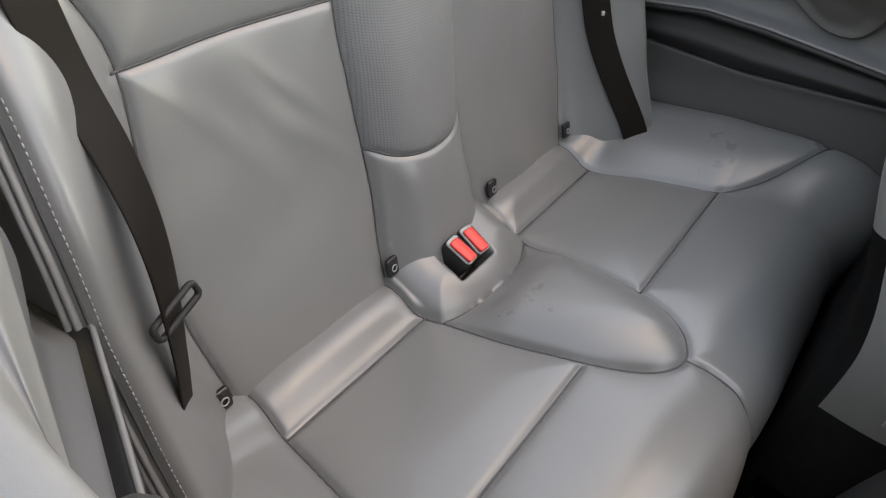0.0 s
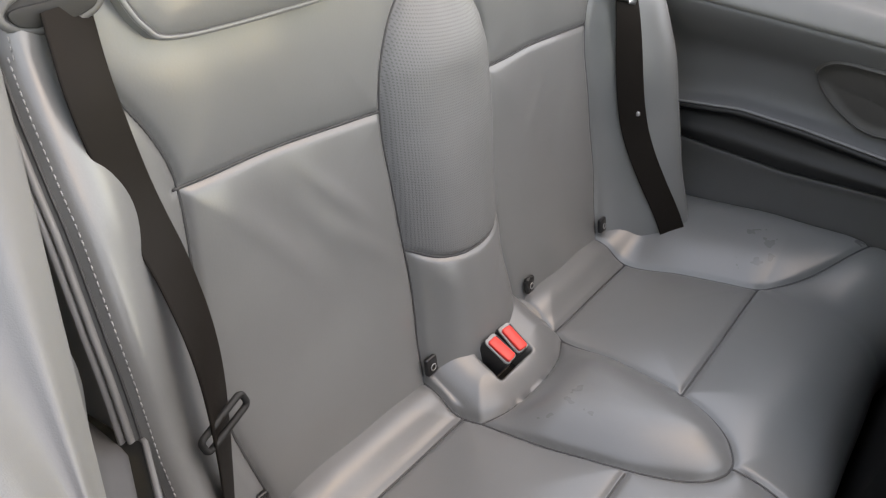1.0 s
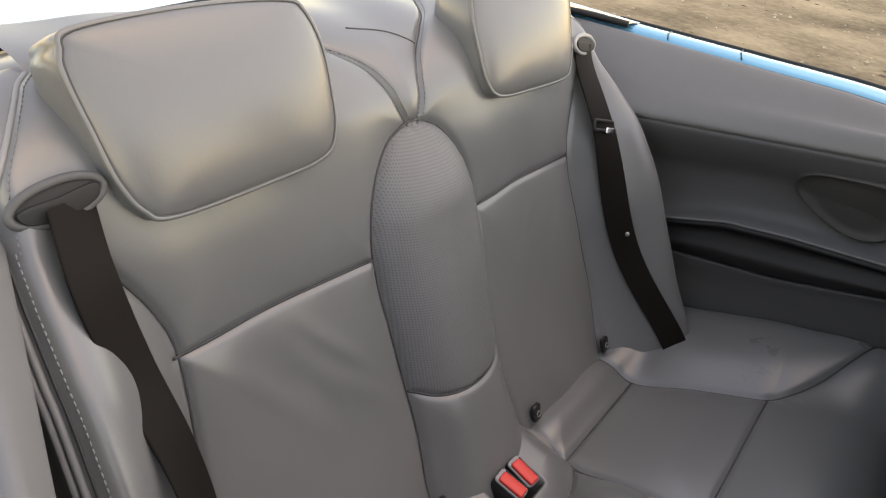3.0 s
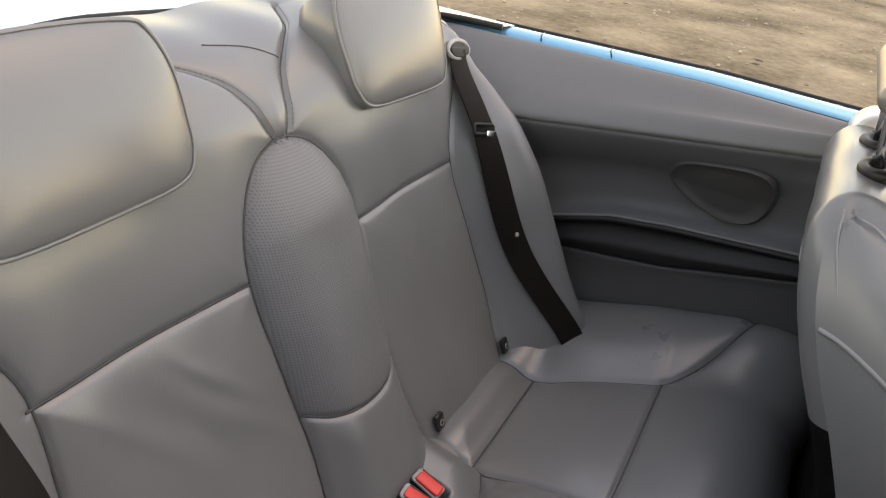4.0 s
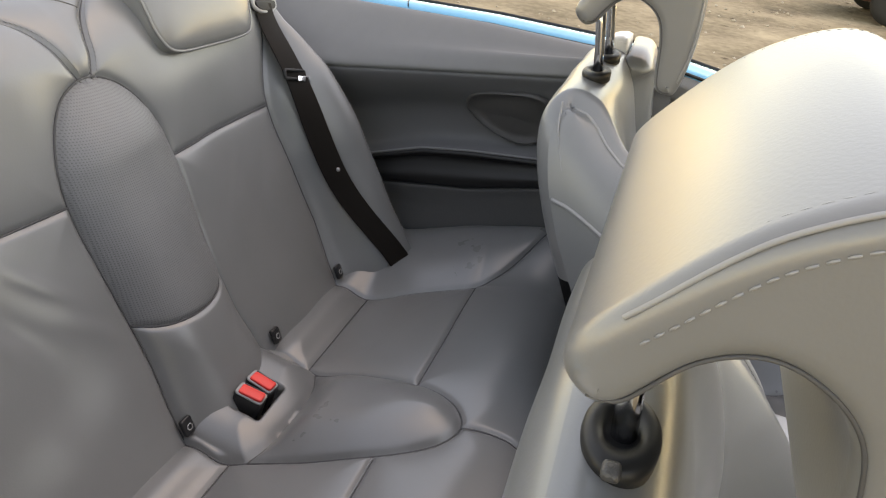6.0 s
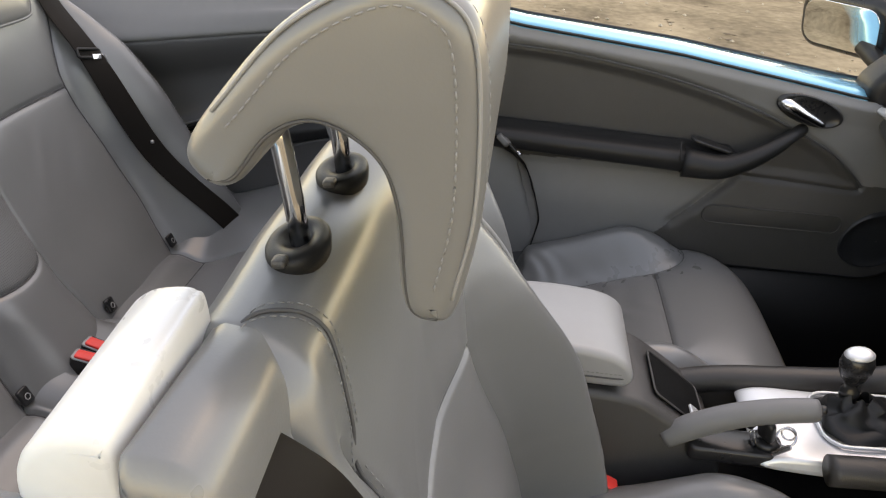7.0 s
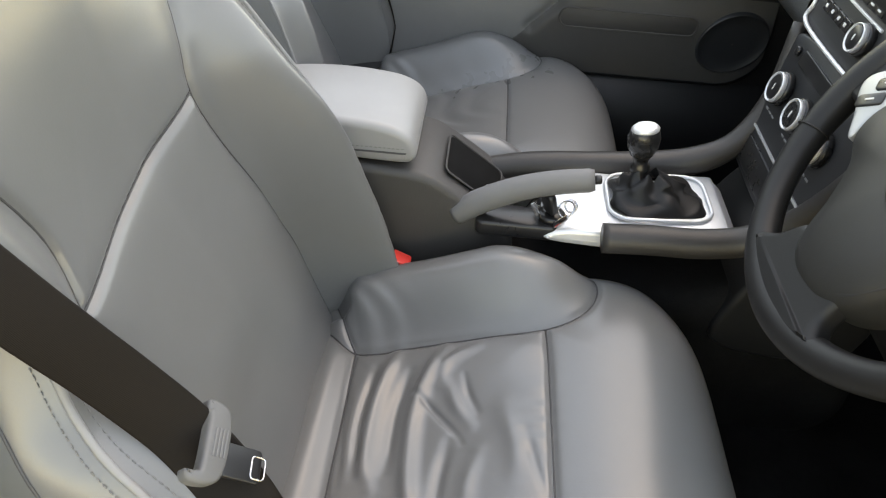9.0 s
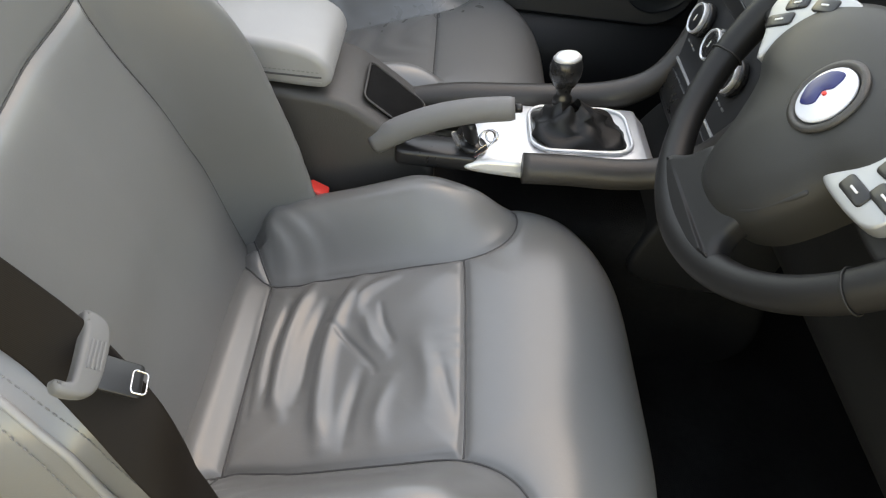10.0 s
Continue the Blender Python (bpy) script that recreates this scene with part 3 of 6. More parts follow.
# rear belts
def ribbon(path, width, across, thick=0.0012):
    p = along(path, 0.008)
    a = np.asarray(across, float)
    if a.ndim == 1:
        a = np.broadcast_to(a, p.shape)
    else:
        t = np.linspace(0, 1, len(p))
        a = np.stack([np.interp(t, np.linspace(0, 1, len(a)), a[:, k]) for k in range(3)], -1)
    a = a / np.linalg.norm(a, axis=1)[:, None]
    d = np.gradient(p, axis=0)
    nrm = np.cross(d, a)
    nrm /= np.linalg.norm(nrm, axis=1)[:, None] + 1e-12
    w = width / 2
    ring = [p - a * w + nrm * thick / 2, p - a * (w - 0.002) + nrm * thick, p + a * (w - 0.002) + nrm * thick, p + a * w + nrm * thick / 2, p + a * w - nrm * thick / 2, p + a * (w - 0.002) - nrm * thick, p - a * (w - 0.002) - nrm * thick, p - a * w - nrm * thick / 2]
    P = np.stack(ring, 1)
    return P.reshape(-1, 3), quads(len(p), 8, wrap=True)


def on_back(x, z, off):
    y, zz, ny, nz = back_profile.at(bz(z))
    P = backrest(np.array([x]), np.array([bz(z)]))[0]
    return P + np.array([0, ny, nz]) * off


def on_wall(x, z, off):
    """A place lifted off the backrest along its own normal, and the way across it."""
    s = bz(z)
    P = backrest(np.array([x, x - 0.016, x + 0.016, x, x]), np.array([s, s, s, s - 0.012, s + 0.012]))
    across = P[2] - P[1]
    across /= np.linalg.norm(across)
    out = np.cross(P[4] - P[3], across)
    out /= np.linalg.norm(out)
    return P[0] + out * (off if out[1] > 0 else -off), across


for q in (1, -1):
    belt = thing("rear_seat_belt", "dark rear belt hanging from a grey shoulder outlet", "seat belt", (q * 0.45, -0.15, 1.1), group="rear belts")
    if q > 0:
        # pulled taut off the wing, turning edge-on towards its lower end
        first = on_wall(0.455, 1.112, 0.010)[0]
        knots = [(first, (0.94, 0.32, 0.05)), ((0.446, -0.138, 1.070), (0.94, 0.32, 0.05)), ((0.442, -0.100, 0.997), (0.92, 0.38, 0.10)), ((0.441, -0.050, 0.945), (0.86, 0.44, 0.22)), ((0.446, -0.006, 0.893), (0.78, 0.50, 0.36)), ((0.452, 0.022, 0.820), (0.68, 0.56, 0.47)), ((0.460, 0.045, 0.720), (0.64, 0.58, 0.50)), ((0.466, 0.055, 0.62), (0.64, 0.58, 0.50))]
        knots = [(np.array(k), np.array(a)) for k, a in knots]
    else:
        knots = [on_wall(-x, z, o) for x, z, o in ((0.455, 1.112, 0.010), (0.450, 1.075, 0.018), (0.440, 0.975, 0.014), (0.452, 0.775, 0.007), (0.474, 0.61, 0.004), (0.480, 0.56, 0.0))]
        knots = [(k, -a) for k, a in knots]
    pts = curve([k[0] for k in knots], 60)
    V, F = ribbon(pts, 0.047, np.array([k[1] for k in knots]))
    put("webbing", V, F, webbing, belt)
    # outlet: an oval ring set into the shoulder; black plate and slot paint its shade
    c = on_back(q * 0.465, 1.113, 0.006)
    ringp = [(0.038 * math.cos(t), 0, 0.0150 * math.sin(t)) for t in np.linspace(0, 2 * np.pi, 40, endpoint=False)]
    V, F = tube_data(ringp, 0.0040, seg=10, closed=True, up=(0, 1, 0))
    put("outlet_ring", place(V, c, rx=24, ry=q * 7), F, trim_slate if q > 0 else latch_grey, belt, "grey plastic belt outlet")
    V, F = lathe([(0.036, -0.006), (0.036, 0.0), (0.034, 0.0015), (0.020, 0.0025), (0.002, 0.003)], 36)
    V = place(np.asarray(V) * [1, 0.37, 1], (0, 0, 0), rx=-90)
    put("outlet_plate", place(V, c, rx=24, ry=q * 7), F, rubber, belt, "oval plate blackened as the shaded opening")
    V, F = loft(ccw([(-0.033, 0.001), (-0.025, 0.004), (0.0, 0.003), (0.025, 0.004), (0.033, 0.001), (0.029, -0.008), (0.016, -0.0120), (0.0, -0.0130), (-0.016, -0.0120), (-0.029, -0.008)], 48), -0.004, 0.0056, 0.0008, axis=1, n=3)
    put("outlet_slot", place(V, c, rx=24, ry=q * 7), F, rubber, belt, "black slot")
    # tongue that slides on the belt
    c = np.array([0.452, 0.026, 0.835]) if q > 0 else on_wall(-0.440, 0.985, 0.020)[0]
    frame_line = rounded(0.054, 0.016, 0.005)
    V, F = tube_data([(a, 0, b) for a, b in frame_line], 0.0032, seg=8, closed=True, up=(0, 1, 0))
    put("tongue_frame", place(V, c, rx=22, ry=q * 12, rz=q * 14), F, rubber, belt, "belt tongue frame")
    if q < 0:
        V, F = loft(rounded(0.036, 0.011, 0.003), -0.001, 0.001, 0.0005, axis=1, n=3)
        put("tongue", place(V + [q * 0.022, 0.003, -0.008], c, rx=22, ry=q * 12, rz=q * 14), F, chrome, belt, "steel tongue")
        V, F = lathe([(0.004, -0.003), (0.004, 0.001), (0.002, 0.002)], 14)
        put("stop_button", place(V, on_wall(q * 0.455, 0.80, 0.011)[0], rx=-70), F, latch_grey, belt, "small stop button")


# ---------------------------------------------------------------- front seats
fc_profile = Profile([(0.75, 0.465), (0.80, 0.492), (0.855, 0.500), (0.95, 0.530), (1.05, 0.565), (1.127, 0.588), (1.20, 0.602), (1.265, 0.600), (1.315, 0.578), (1.350, 0.525), (1.352, 0.45), (1.33, 0.34)])
fy = lambda y: fc_profile.by(0, y)
fc_strip = curve([(-0.149, fy(0.858)), (0, fy(0.860)), (0.149, fy(0.862))], 12)
fc_t = np.array([(-0.151, fy(1.126)), (0.151, fy(1.127))])
fc_bol = {q: curve([(q * 0.200, fy(0.795)), (q * 0.149, fy(0.858)), (q * 0.1505, fy(0.95)), (q * 0.151, fy(1.05)), (q * 0.153, fy(1.127)), (q * 0.180, fy(1.185)), (q * 0.238, fy(1.235)), (q * 0.292, fy(1.262))], 50) for q in (1, -1)}
fc_cor = {q: np.array([(q * 0.149, fy(0.858)), (q * 0.285, fy(0.79))]) for q in (1, -1)}
fc_seams = [fc_strip, fc_t, *fc_bol.values(), *fc_cor.values()]

fb_profile = Profile([(0.822, 0.45), (0.800, 0.52), (0.742, 0.70), (0.684, 0.89), (0.645, 1.02), (0.624, 1.09), (0.606, 1.128), (0.575, 1.147), (0.550, 1.138), (0.536, 1.10), (0.546, 1.04), (0.576, 0.96), (0.616, 0.88), (0.648, 0.80), (0.668, 0.70), (0.68, 0.50), (0.70, 0.38)], side=-1)
TOP = float(fb_profile.s[np.argmax(fb_profile.p[:, 1])])
fz = lambda z: fb_profile.by(1, z)
HALF = soft(([0.38, 0.55, 0.73, 0.82, 0.90, 0.97, 1.05, 1.10, 1.147], [0.255, 0.268, 0.280, 0.277, 0.266, 0.250, 0.222, 0.198, 0.170]))
HALF_OUT = soft(([0.38, 0.55, 0.73, 0.80, 0.85, 0.90, 0.95, 1.05, 1.10, 1.147], [0.255, 0.268, 0.278, 0.262, 0.236, 0.216, 0.206, 0.203, 0.200, 0.190]))
FACE_OUT = soft(([0.45, 0.53, 0.65, 0.77, 0.85, 0.912, 0.96, 1.0, 1.05, 1.12, 1.15], [0.235, 0.230, 0.206, 0.170, 0.138, 0.120, 0.128, 0.146, 0.168, 0.176, 0.165]))
FACE = soft(([0.45, 0.53, 0.65, 0.705, 0.77, 0.85, 0.912, 0.96, 1.0, 1.05, 1.12, 1.15], [0.236, 0.232, 0.213, 0.197, 0.178, 0.153, 0.139, 0.150, 0.166, 0.178, 0.178, 0.165]))
RAISE = soft(([0.45, 0.60, 0.70, 0.90, 0.97, 1.03, 1.08, 1.12], [0.0, 0.010, 0.019, 0.022, 0.028, 0.024, 0.010, 0.0]))
AMP = soft(([0.45, 0.55, 0.73, 0.82, 0.90, 0.97, 1.03, 1.08, 1.12], [0.110, 0.125, 0.125, 0.115, 0.090, 0.062, 0.035, 0.012, 0.0]))
fb_seam = curve([(-0.139, fz(0.915)), (-0.06, fz(0.892)), (0, fz(0.878)), (0.08, fz(0.864)), (0.150, fz(0.855))], 20)


def half_at(z, x):
    """Half width of the backrest; its outboard side is cut back for the belt."""
    return np.where(np.asarray(x) > 0, np.interp(z, *HALF_OUT), np.interp(z, *HALF))


def face_at(z, x):
    return np.minimum(np.where(np.asarray(x) > 0, np.interp(z, *FACE_OUT), np.interp(z, *FACE)), half_at(z, x) - 0.030)


fb_side = {q: np.array([(q * float(face_at(z, q)), fz(z)) for z in np.linspace(0.47, 1.06, 40)]) for q in (1, -1)}
fb_seams = [fb_seam, *fb_side.values()]


# folds in the driver's cushion: line, half width, height
CREASES = [(curve([(a - 0.362, fy(b)) for a, b in pts], 24), w, h) for pts, w, h in (
    ([(0.222, 0.924), (0.309, 0.905), (0.40, 0.904), (0.44, 0.915)], 0.011, 0.0060),
    ([(0.248, 0.896), (0.335, 0.886), (0.423, 0.892)], 0.008, -0.0050),
    ([(0.225, 0.990), (0.318, 0.958), (0.406, 0.957), (0.485, 0.969)], 0.013, 0.0070),
    ([(0.26, 0.945), (0.33, 0.930), (0.42, 0.930)], 0.009, -0.0050),
    ([(0.298, 0.955), (0.341, 0.990), (0.372, 1.014), (0.385, 1.02)], 0.0045, -0.0036),
    ([(0.279, 1.019), (0.310, 1.025), (0.340, 1.038)], 0.005, -0.0032),
    ([(0.230, 1.034), (0.253, 0.998), (0.291, 0.985)], 0.010, 0.0042),
    ([(0.29, 0.995), (0.33, 1.012), (0.36, 1.030)], 0.010, 0.0045),
    ([(0.379, 1.004), (0.436, 0.997), (0.487, 0.997)], 0.010, -0.0038),
    ([(0.40, 1.04), (0.45, 1.03), (0.49, 1.035)], 0.012, 0.0030),
    ([(0.377, 1.098), (0.427, 1.108), (0.470, 1.120)], 0.006, -0.0022),
    ([(0.340, 1.070), (0.400, 1.085), (0.450, 1.088)], 0.014, 0.0026),
    ([(0.285, 0.866), (0.349, 0.866), (0.436, 0.874)], 0.007, -0.0028))]


def front_seat(cx, q, dy, lean, slide, creased):
    turn = radians(lean)

    def low(V):
        return np.stack([cx + q * V[:, 0], V[:, 1] + dy, V[:, 2]], -1)

    def high(V):
        y, z = V[:, 1] - 0.80, V[:, 2] - 0.50
        return np.stack([cx + q * V[:, 0] + 0.012 * q, 0.80 + y * math.cos(turn) - z * math.sin(turn) + dy + slide, 0.50 + y * math.sin(turn) + z * math.cos(turn)], -1)

    flip = q < 0
    who = "driver" if creased else "passenger"
    seat = thing("car_seat", "grey leather %s seat with deep bolsters%s" % (who, " and creased cushion" if creased else ""), "car seat", (cx, 1.05 + dy, 0.30), group="front seats")

    def cushion(x, s):
        y, z, ny, nz = fc_profile.at(s)
        d = np.full(x.shape, 9.0)
        for line in fc_seams:
            d = np.minimum(d, dist(x, s, line))
        off = seams(d, 0.0045, 0.0042, 0.009, 0.03)
        a = np.abs(x)
        bx = np.interp(s, fc_bol[1][:, 1], fc_bol[1][:, 0], right=0.4)
        f = np.clip((a - bx) / 0.13, 0, 1)
        off = off + 0.068 * ease(f / 0.6) * ease((fy(1.27) - s) / 0.20) * ease((s - fy(0.78)) / 0.10)
        off = off - 0.055 * np.clip((a - 0.235) / 0.055, 0, 1) ** 2
        off = off - 0.012 * np.exp(-((x / 0.10) ** 2)) * ease((s - fy(0.87)) / 0.08) * ease((fy(1.13) - s) / 0.12)
        off = off + 0.012 * np.exp(-(((s - fy(0.828)) / 0.022) ** 2)) * (a < 0.20)
        if creased:
            for line, wide, amp in CREASES:
                dl = dist(x, s, line)
                end = np.minimum(np.hypot(x - line[0, 0], s - line[0, 1]), np.hypot(x - line[-1, 0], s - line[-1, 1]))
                off = off + 1.35 * amp * np.exp(-((dl / (0.8 * wide)) ** 2)) * (0.35 + 0.65 * ease(end / 0.04))
            g3 = np.exp(-(((s - fy(1.11)) / 0.02) ** 2)) * (a < 0.15)
            off = off + 0.0009 * g3 * np.sin(x * 170 + 3 * np.sin(x * 37))
        else:
            g = np.exp(-(((x - 0.06) / 0.08) ** 2) - ((s - fy(1.0)) / 0.08) ** 2)
            off = off + 0.0032 * g * np.sin((s * 0.9 + x * 0.4) * 110 + 2 * np.sin(x * 40))
            g = np.exp(-(((x + 0.05) / 0.10) ** 2) - ((s - fy(0.91)) / 0.04) ** 2)
            off = off + 0.0036 * g * np.sin((s - 0.5 * x) * 190 + 2 * np.sin(x * 50))
            off = off + 0.024 * ease((-x - 0.155) / 0.09) * ease((s - fy(0.85)) / 0.12) * ease((fy(1.25) - s) / 0.12)
        # small gathers where the bolster meets the corner seam
        g = np.exp(-(((a - 0.19) / 0.05) ** 2) - ((s - fy(0.885)) / 0.05) ** 2)
        off = off + 0.0018 * g * np.sin((s + 0.5 * a) * 150 + 2 * np.sin(a * 60))
        y = y - 0.105 * (a / 0.29) ** 5 * ease((s - fy(0.95)) / 0.35)
        return np.stack([x + 0 * s, y + ny * off, z + nz * off], -1)

    step = STEP if creased else 0.0042
    X, SS = np.meshgrid(np.arange(-0.29, 0.2901, step), np.arange(0, fc_profile.len, step), indexing="ij")
    x, s = (X[:-1, :-1] + X[1:, 1:]) / 2, (SS[:-1, :-1] + SS[1:, 1:]) / 2
    R = np.where(s > fy(1.1265), 1, np.where(s > fy(0.86), 2, 3))
    bx = np.interp(s, fc_bol[1][:, 1], fc_bol[1][:, 0], right=0.4)
    R[(x > bx)] = 4
    R[(x < -bx)] = 5
    P = cushion(X, SS)
    base = panels(P, R, {2: ("cushion", leather, "creased grey leather cushion" if creased else "grey leather cushion"), 1: ("front_panel", leather, ""), 3: ("rear_roll", leather, ""), 4: ("bolster", leather, ""), 5: ("bolster", leather, "")}, seat, low, flip, nest=True)[2]
    for line in fc_seams:
        L = along(line, 0.004)
        tube("seam", cushion(L[:, 0], L[:, 1]) + [0, 0.0002, 0.0009], 0.0013, leather_edge, base, xf=low, seg=6)
    for side in (0, -1):
        E_ = P[side]
        k = np.linspace(0, 1, 10)[None, :, None]
        foot = E_.copy()
        foot[:, 2] = np.minimum(E_[:, 2] - 0.01, 0.40)
        foot[:, 0] *= 0.97
        Q = E_[:, None] * (1 - k) + foot[:, None] * k
        sheet("cushion_side", Q, leather, base, "", low, flip=(side == 0) == (q > 0))
    # seat base of dark plastic, on two runners
    V, F = loft(rounded(0.52, 0.50, 0.05, cy=1.02), 0.335, 0.44, 0.02, axis=2)
    put("seat_base", low(V), F if q > 0 else [f[::-1] for f in F], plastic, seat, "black plastic seat base")
    for x in (-0.2, 0.2):
        V, F = loft(rounded(0.035, 0.62, 0.008, cx=x, cy=1.0), 0.302, 0.338, 0.004, axis=2, n=3)
        put("runner", low(V), F if q > 0 else [f[::-1] for f in F], gloss_black, seat, "black seat runner")

    def back(u, s):
        y, z, ny, nz = fb_profile.at(s)
        half = half_at(z, u)
        x = u * half
        front = s < TOP
        d = np.full(x.shape, 9.0)
        for line in fb_seams:
            d = np.minimum(d, dist(x, s, line))
        d = np.where(front, d, 9.0)
        off = seams(d, 0.0045, 0.0042, 0.008, 0.03)
        a = np.abs(x)
        a0 = face_at(z, u)
        f = np.clip((a - a0) / np.maximum(half - a0, 0.012), 0, 1)
        amp = np.interp(z, *AMP) * np.where(x > 0, 1 - 0.62 * ease((z - 0.74) / 0.12), 1.0)
        if not creased:
            amp = amp + np.where(x < 0, np.interp(z, [0.6, 0.8, 0.93, 1.03, 1.09, 1.14], [0.0, 0.020, 0.042, 0.036, 0.014, 0.0]), 0.0)
        # the face rises towards its inboard edge seam
        step_up = np.where(x < 0, np.interp(z, *RAISE), 0.0)
        off = off + np.where(front, step_up * ease((a - 0.04) / np.maximum(a0 - 0.04, 0.02)), 0)
        amp = np.maximum(amp - step_up, 0.0)
        off = off + np.where(front, amp * (ease(f / 0.7) - 0.30 * ease((f - 0.62) / 0.38)), 0)
        off = off - np.where(front, 0.014 * np.exp(-((x / 0.11) ** 2)) * ease((z - 0.5) / 0.15) * ease((1.05 - z) / 0.15), 0)
        off = off + np.where(front, 0.012 * np.exp(-(((z - 0.70) / 0.10) ** 2)) * (1 - np.clip(a / 0.2, 0, 1) ** 2), 0.0)
        off = off + 0.0015 * np.sin(x * 27 + s * 13) * np.sin(s * 23 - x * 11)
        off = off - 0.011 * np.exp(-(((s - TOP) / 0.035) ** 2))
        off = off - 0.022 * np.clip((np.abs(u) - 0.86) / 0.14, 0, 1) ** 2 * np.where(front, ease((z - 1.0) / 0.1), 1.0)
        return np.stack([x, y + ny * off, z + nz * off], -1)

    nu = int(0.56 / step)
    U, SS = np.meshgrid(np.linspace(-1, 1, nu), np.arange(0, fb_profile.len, step), indexing="ij")
    u, s = (U[:-1, :-1] + U[1:, 1:]) / 2, (SS[:-1, :-1] + SS[1:, 1:]) / 2
    z = fb_profile.at(s)[1]
    x = u * half_at(z, u)
    R = np.where(s < np.interp(x, fb_seam[:, 0], fb_seam[:, 1]), 1, 2)
    side_ = (np.abs(x) > face_at(z, x)) & (s < fz(1.06))
    R[side_ & (x > 0)] = 3
    R[side_ & (x <= 0)] = 4
    R[s > TOP + 0.02] = 5
    # rear face below 0.90 is coloured black in place of deep shade
    R[(s > TOP + 0.02) & (z < 0.90)] = 6
    P = back(U, SS)
    rest = panels(P, R, {1: ("backrest", leather, "grey leather backrest"), 2: ("shoulder_panel", leather, ""), 3: ("bolster", leather, ""), 4: ("bolster", leather, ""), 5: ("back_panel", leather, ""), 6: ("shaded_lower_back", carpet, "lower seat back blackened as deep shade")}, seat, high, not flip, nest=True)[1]
    for line in fb_seams:
        L = along(line, 0.004)
        zz = fb_profile.at(L[:, 1])[1]
        tube("seam", back(L[:, 0] / half_at(zz, L[:, 0]), L[:, 1]) + [0, 0.0009, 0.0004], 0.0013, leather_edge, rest, xf=high, seg=6)
    # sides, sewn to the face along a stitched edge
    zs = np.linspace(0.46, fb_profile.p[:, 1].max() - 0.0004, 90)
    rear_s = TOP + np.interp(-zs, -fb_profile.p[fb_profile.s >= TOP][:, 1], fb_profile.s[fb_profile.s >= TOP] - TOP)
    for w in (1, -1):
        A = back(np.full(90, w * 1.0), np.array([fz(v) for v in zs]))
        B = back(np.full(90, w * 1.0), rear_s)
        k = np.linspace(0, 1, 14)
        puffy = 0.012 * np.sin(np.pi * k)[None, :, None] * np.array([w, 0, 0])
        Q = A[:, None] * (1 - k[None, :, None]) + B[:, None] * k[None, :, None] + puffy
        # the foot of each side is split off and blackened for the shade there
        cut_ = int(np.searchsorted(zs, 0.66))
        sheet("side_panel", Q[cut_ - 1:], leather, rest, "", high, flip=(w > 0) != (q > 0))
        sheet("shaded_side", Q[:cut_], carpet, rest, "lower seat side blackened as shade", high, flip=(w > 0) != (q > 0))
        if not creased and w < 0:
            inner_edge, outer_edge = A, B
            tube("welt", A, 0.0022, welt_mat, rest, "raised leather welt", xf=high, seg=8)
            continue
        tube("welt", A, 0.0035, welt_mat, rest, "raised leather welt", xf=high, seg=8)
        tube("welt", B, 0.0024, welt_mat, rest, "raised leather welt", xf=high, seg=8)
        C = back(np.full(90, w * 0.955), np.array([fz(v) for v in zs]))
        stitches("stitching", (C if w < 0 else C[zs < 0.93]) + [0, 0.001, 0.0006], rest, xf=high)
        D = A * 0.88 + B * 0.12 + [w * 0.0058, 0, 0]
        stitches("stitching", D, rest, xf=high)
        if creased:
            L = along(A * 0.42 + B * 0.58 + [w * 0.0122, 0, 0], 0.006)
            tube("seam", L, 0.0014, leather_edge, rest, xf=high, seg=6)
    # headrest sockets, rods and headrest
    for x in (0.073, -0.053):
        V, F = lathe([(0.031, -0.012), (0.0325, 0.0), (0.0320, 0.004), (0.0295, 0.007), (0.024, 0.008), (0.017, 0.0075), (0.0145, 0.004), (0.010, 0.001)], 36)
        socket = put("socket", high(place(np.asarray(V) * [1.06, 0.66, 0.8], (x, 0.582, 1.147), rx=4)), F if q > 0 else [f[::-1] for f in F], plastic, seat, "black oval headrest socket")
        V, F = loft(rounded(0.012, 0.010, 0.003), 0.0, 0.006, 0.002, axis=2, n=3)
        put("release_button", high(place(V, (x + 0.034, 0.580, 1.149), rx=4)), F if q > 0 else [f[::-1] for f in F], trim_dark, socket)
        V, F = tube_data(np.array([(x, 0.585, 1.13), (x, 0.580, 1.18), (x, 0.574, 1.22), (x, 0.566, 1.265)]), 0.0072, seg=14)
        put("rod", high(V), F, chrome, seat, "chrome headrest rod")
    hook = ccw([(0.538, 1.230), (0.560, 1.264), (0.603, 1.309), (0.653, 1.335), (0.688, 1.329), (0.708, 1.300), (0.713, 1.213), (0.702, 1.140), (0.688, 1.128), (0.668, 1.140), (0.661, 1.205), (0.648, 1.236), (0.620, 1.252), (0.594, 1.243), (0.568, 1.212), (0.550, 1.210)], 110)
    hook = np.stack([0.667 + 0.94 * (hook[:, 0] - 0.667), 1.412 + 0.94 * (hook[:, 1] - 1.412)], -1)
    V, F = loft(hook, -0.152, 0.152, 0.013, axis=0, n=8)
    V = V + np.stack([0 * V[:, 0], -0.30 * V[:, 0] ** 2 + 0.005, 0 * V[:, 0]], -1)
    lift = np.zeros(3) if creased else np.array([0.0, 0.002, 0.010])
    V = V + lift
    rest_pad = put("headrest", high(V), F if q > 0 else [f[::-1] for f in F], leather, seat, "hooked grey leather headrest")
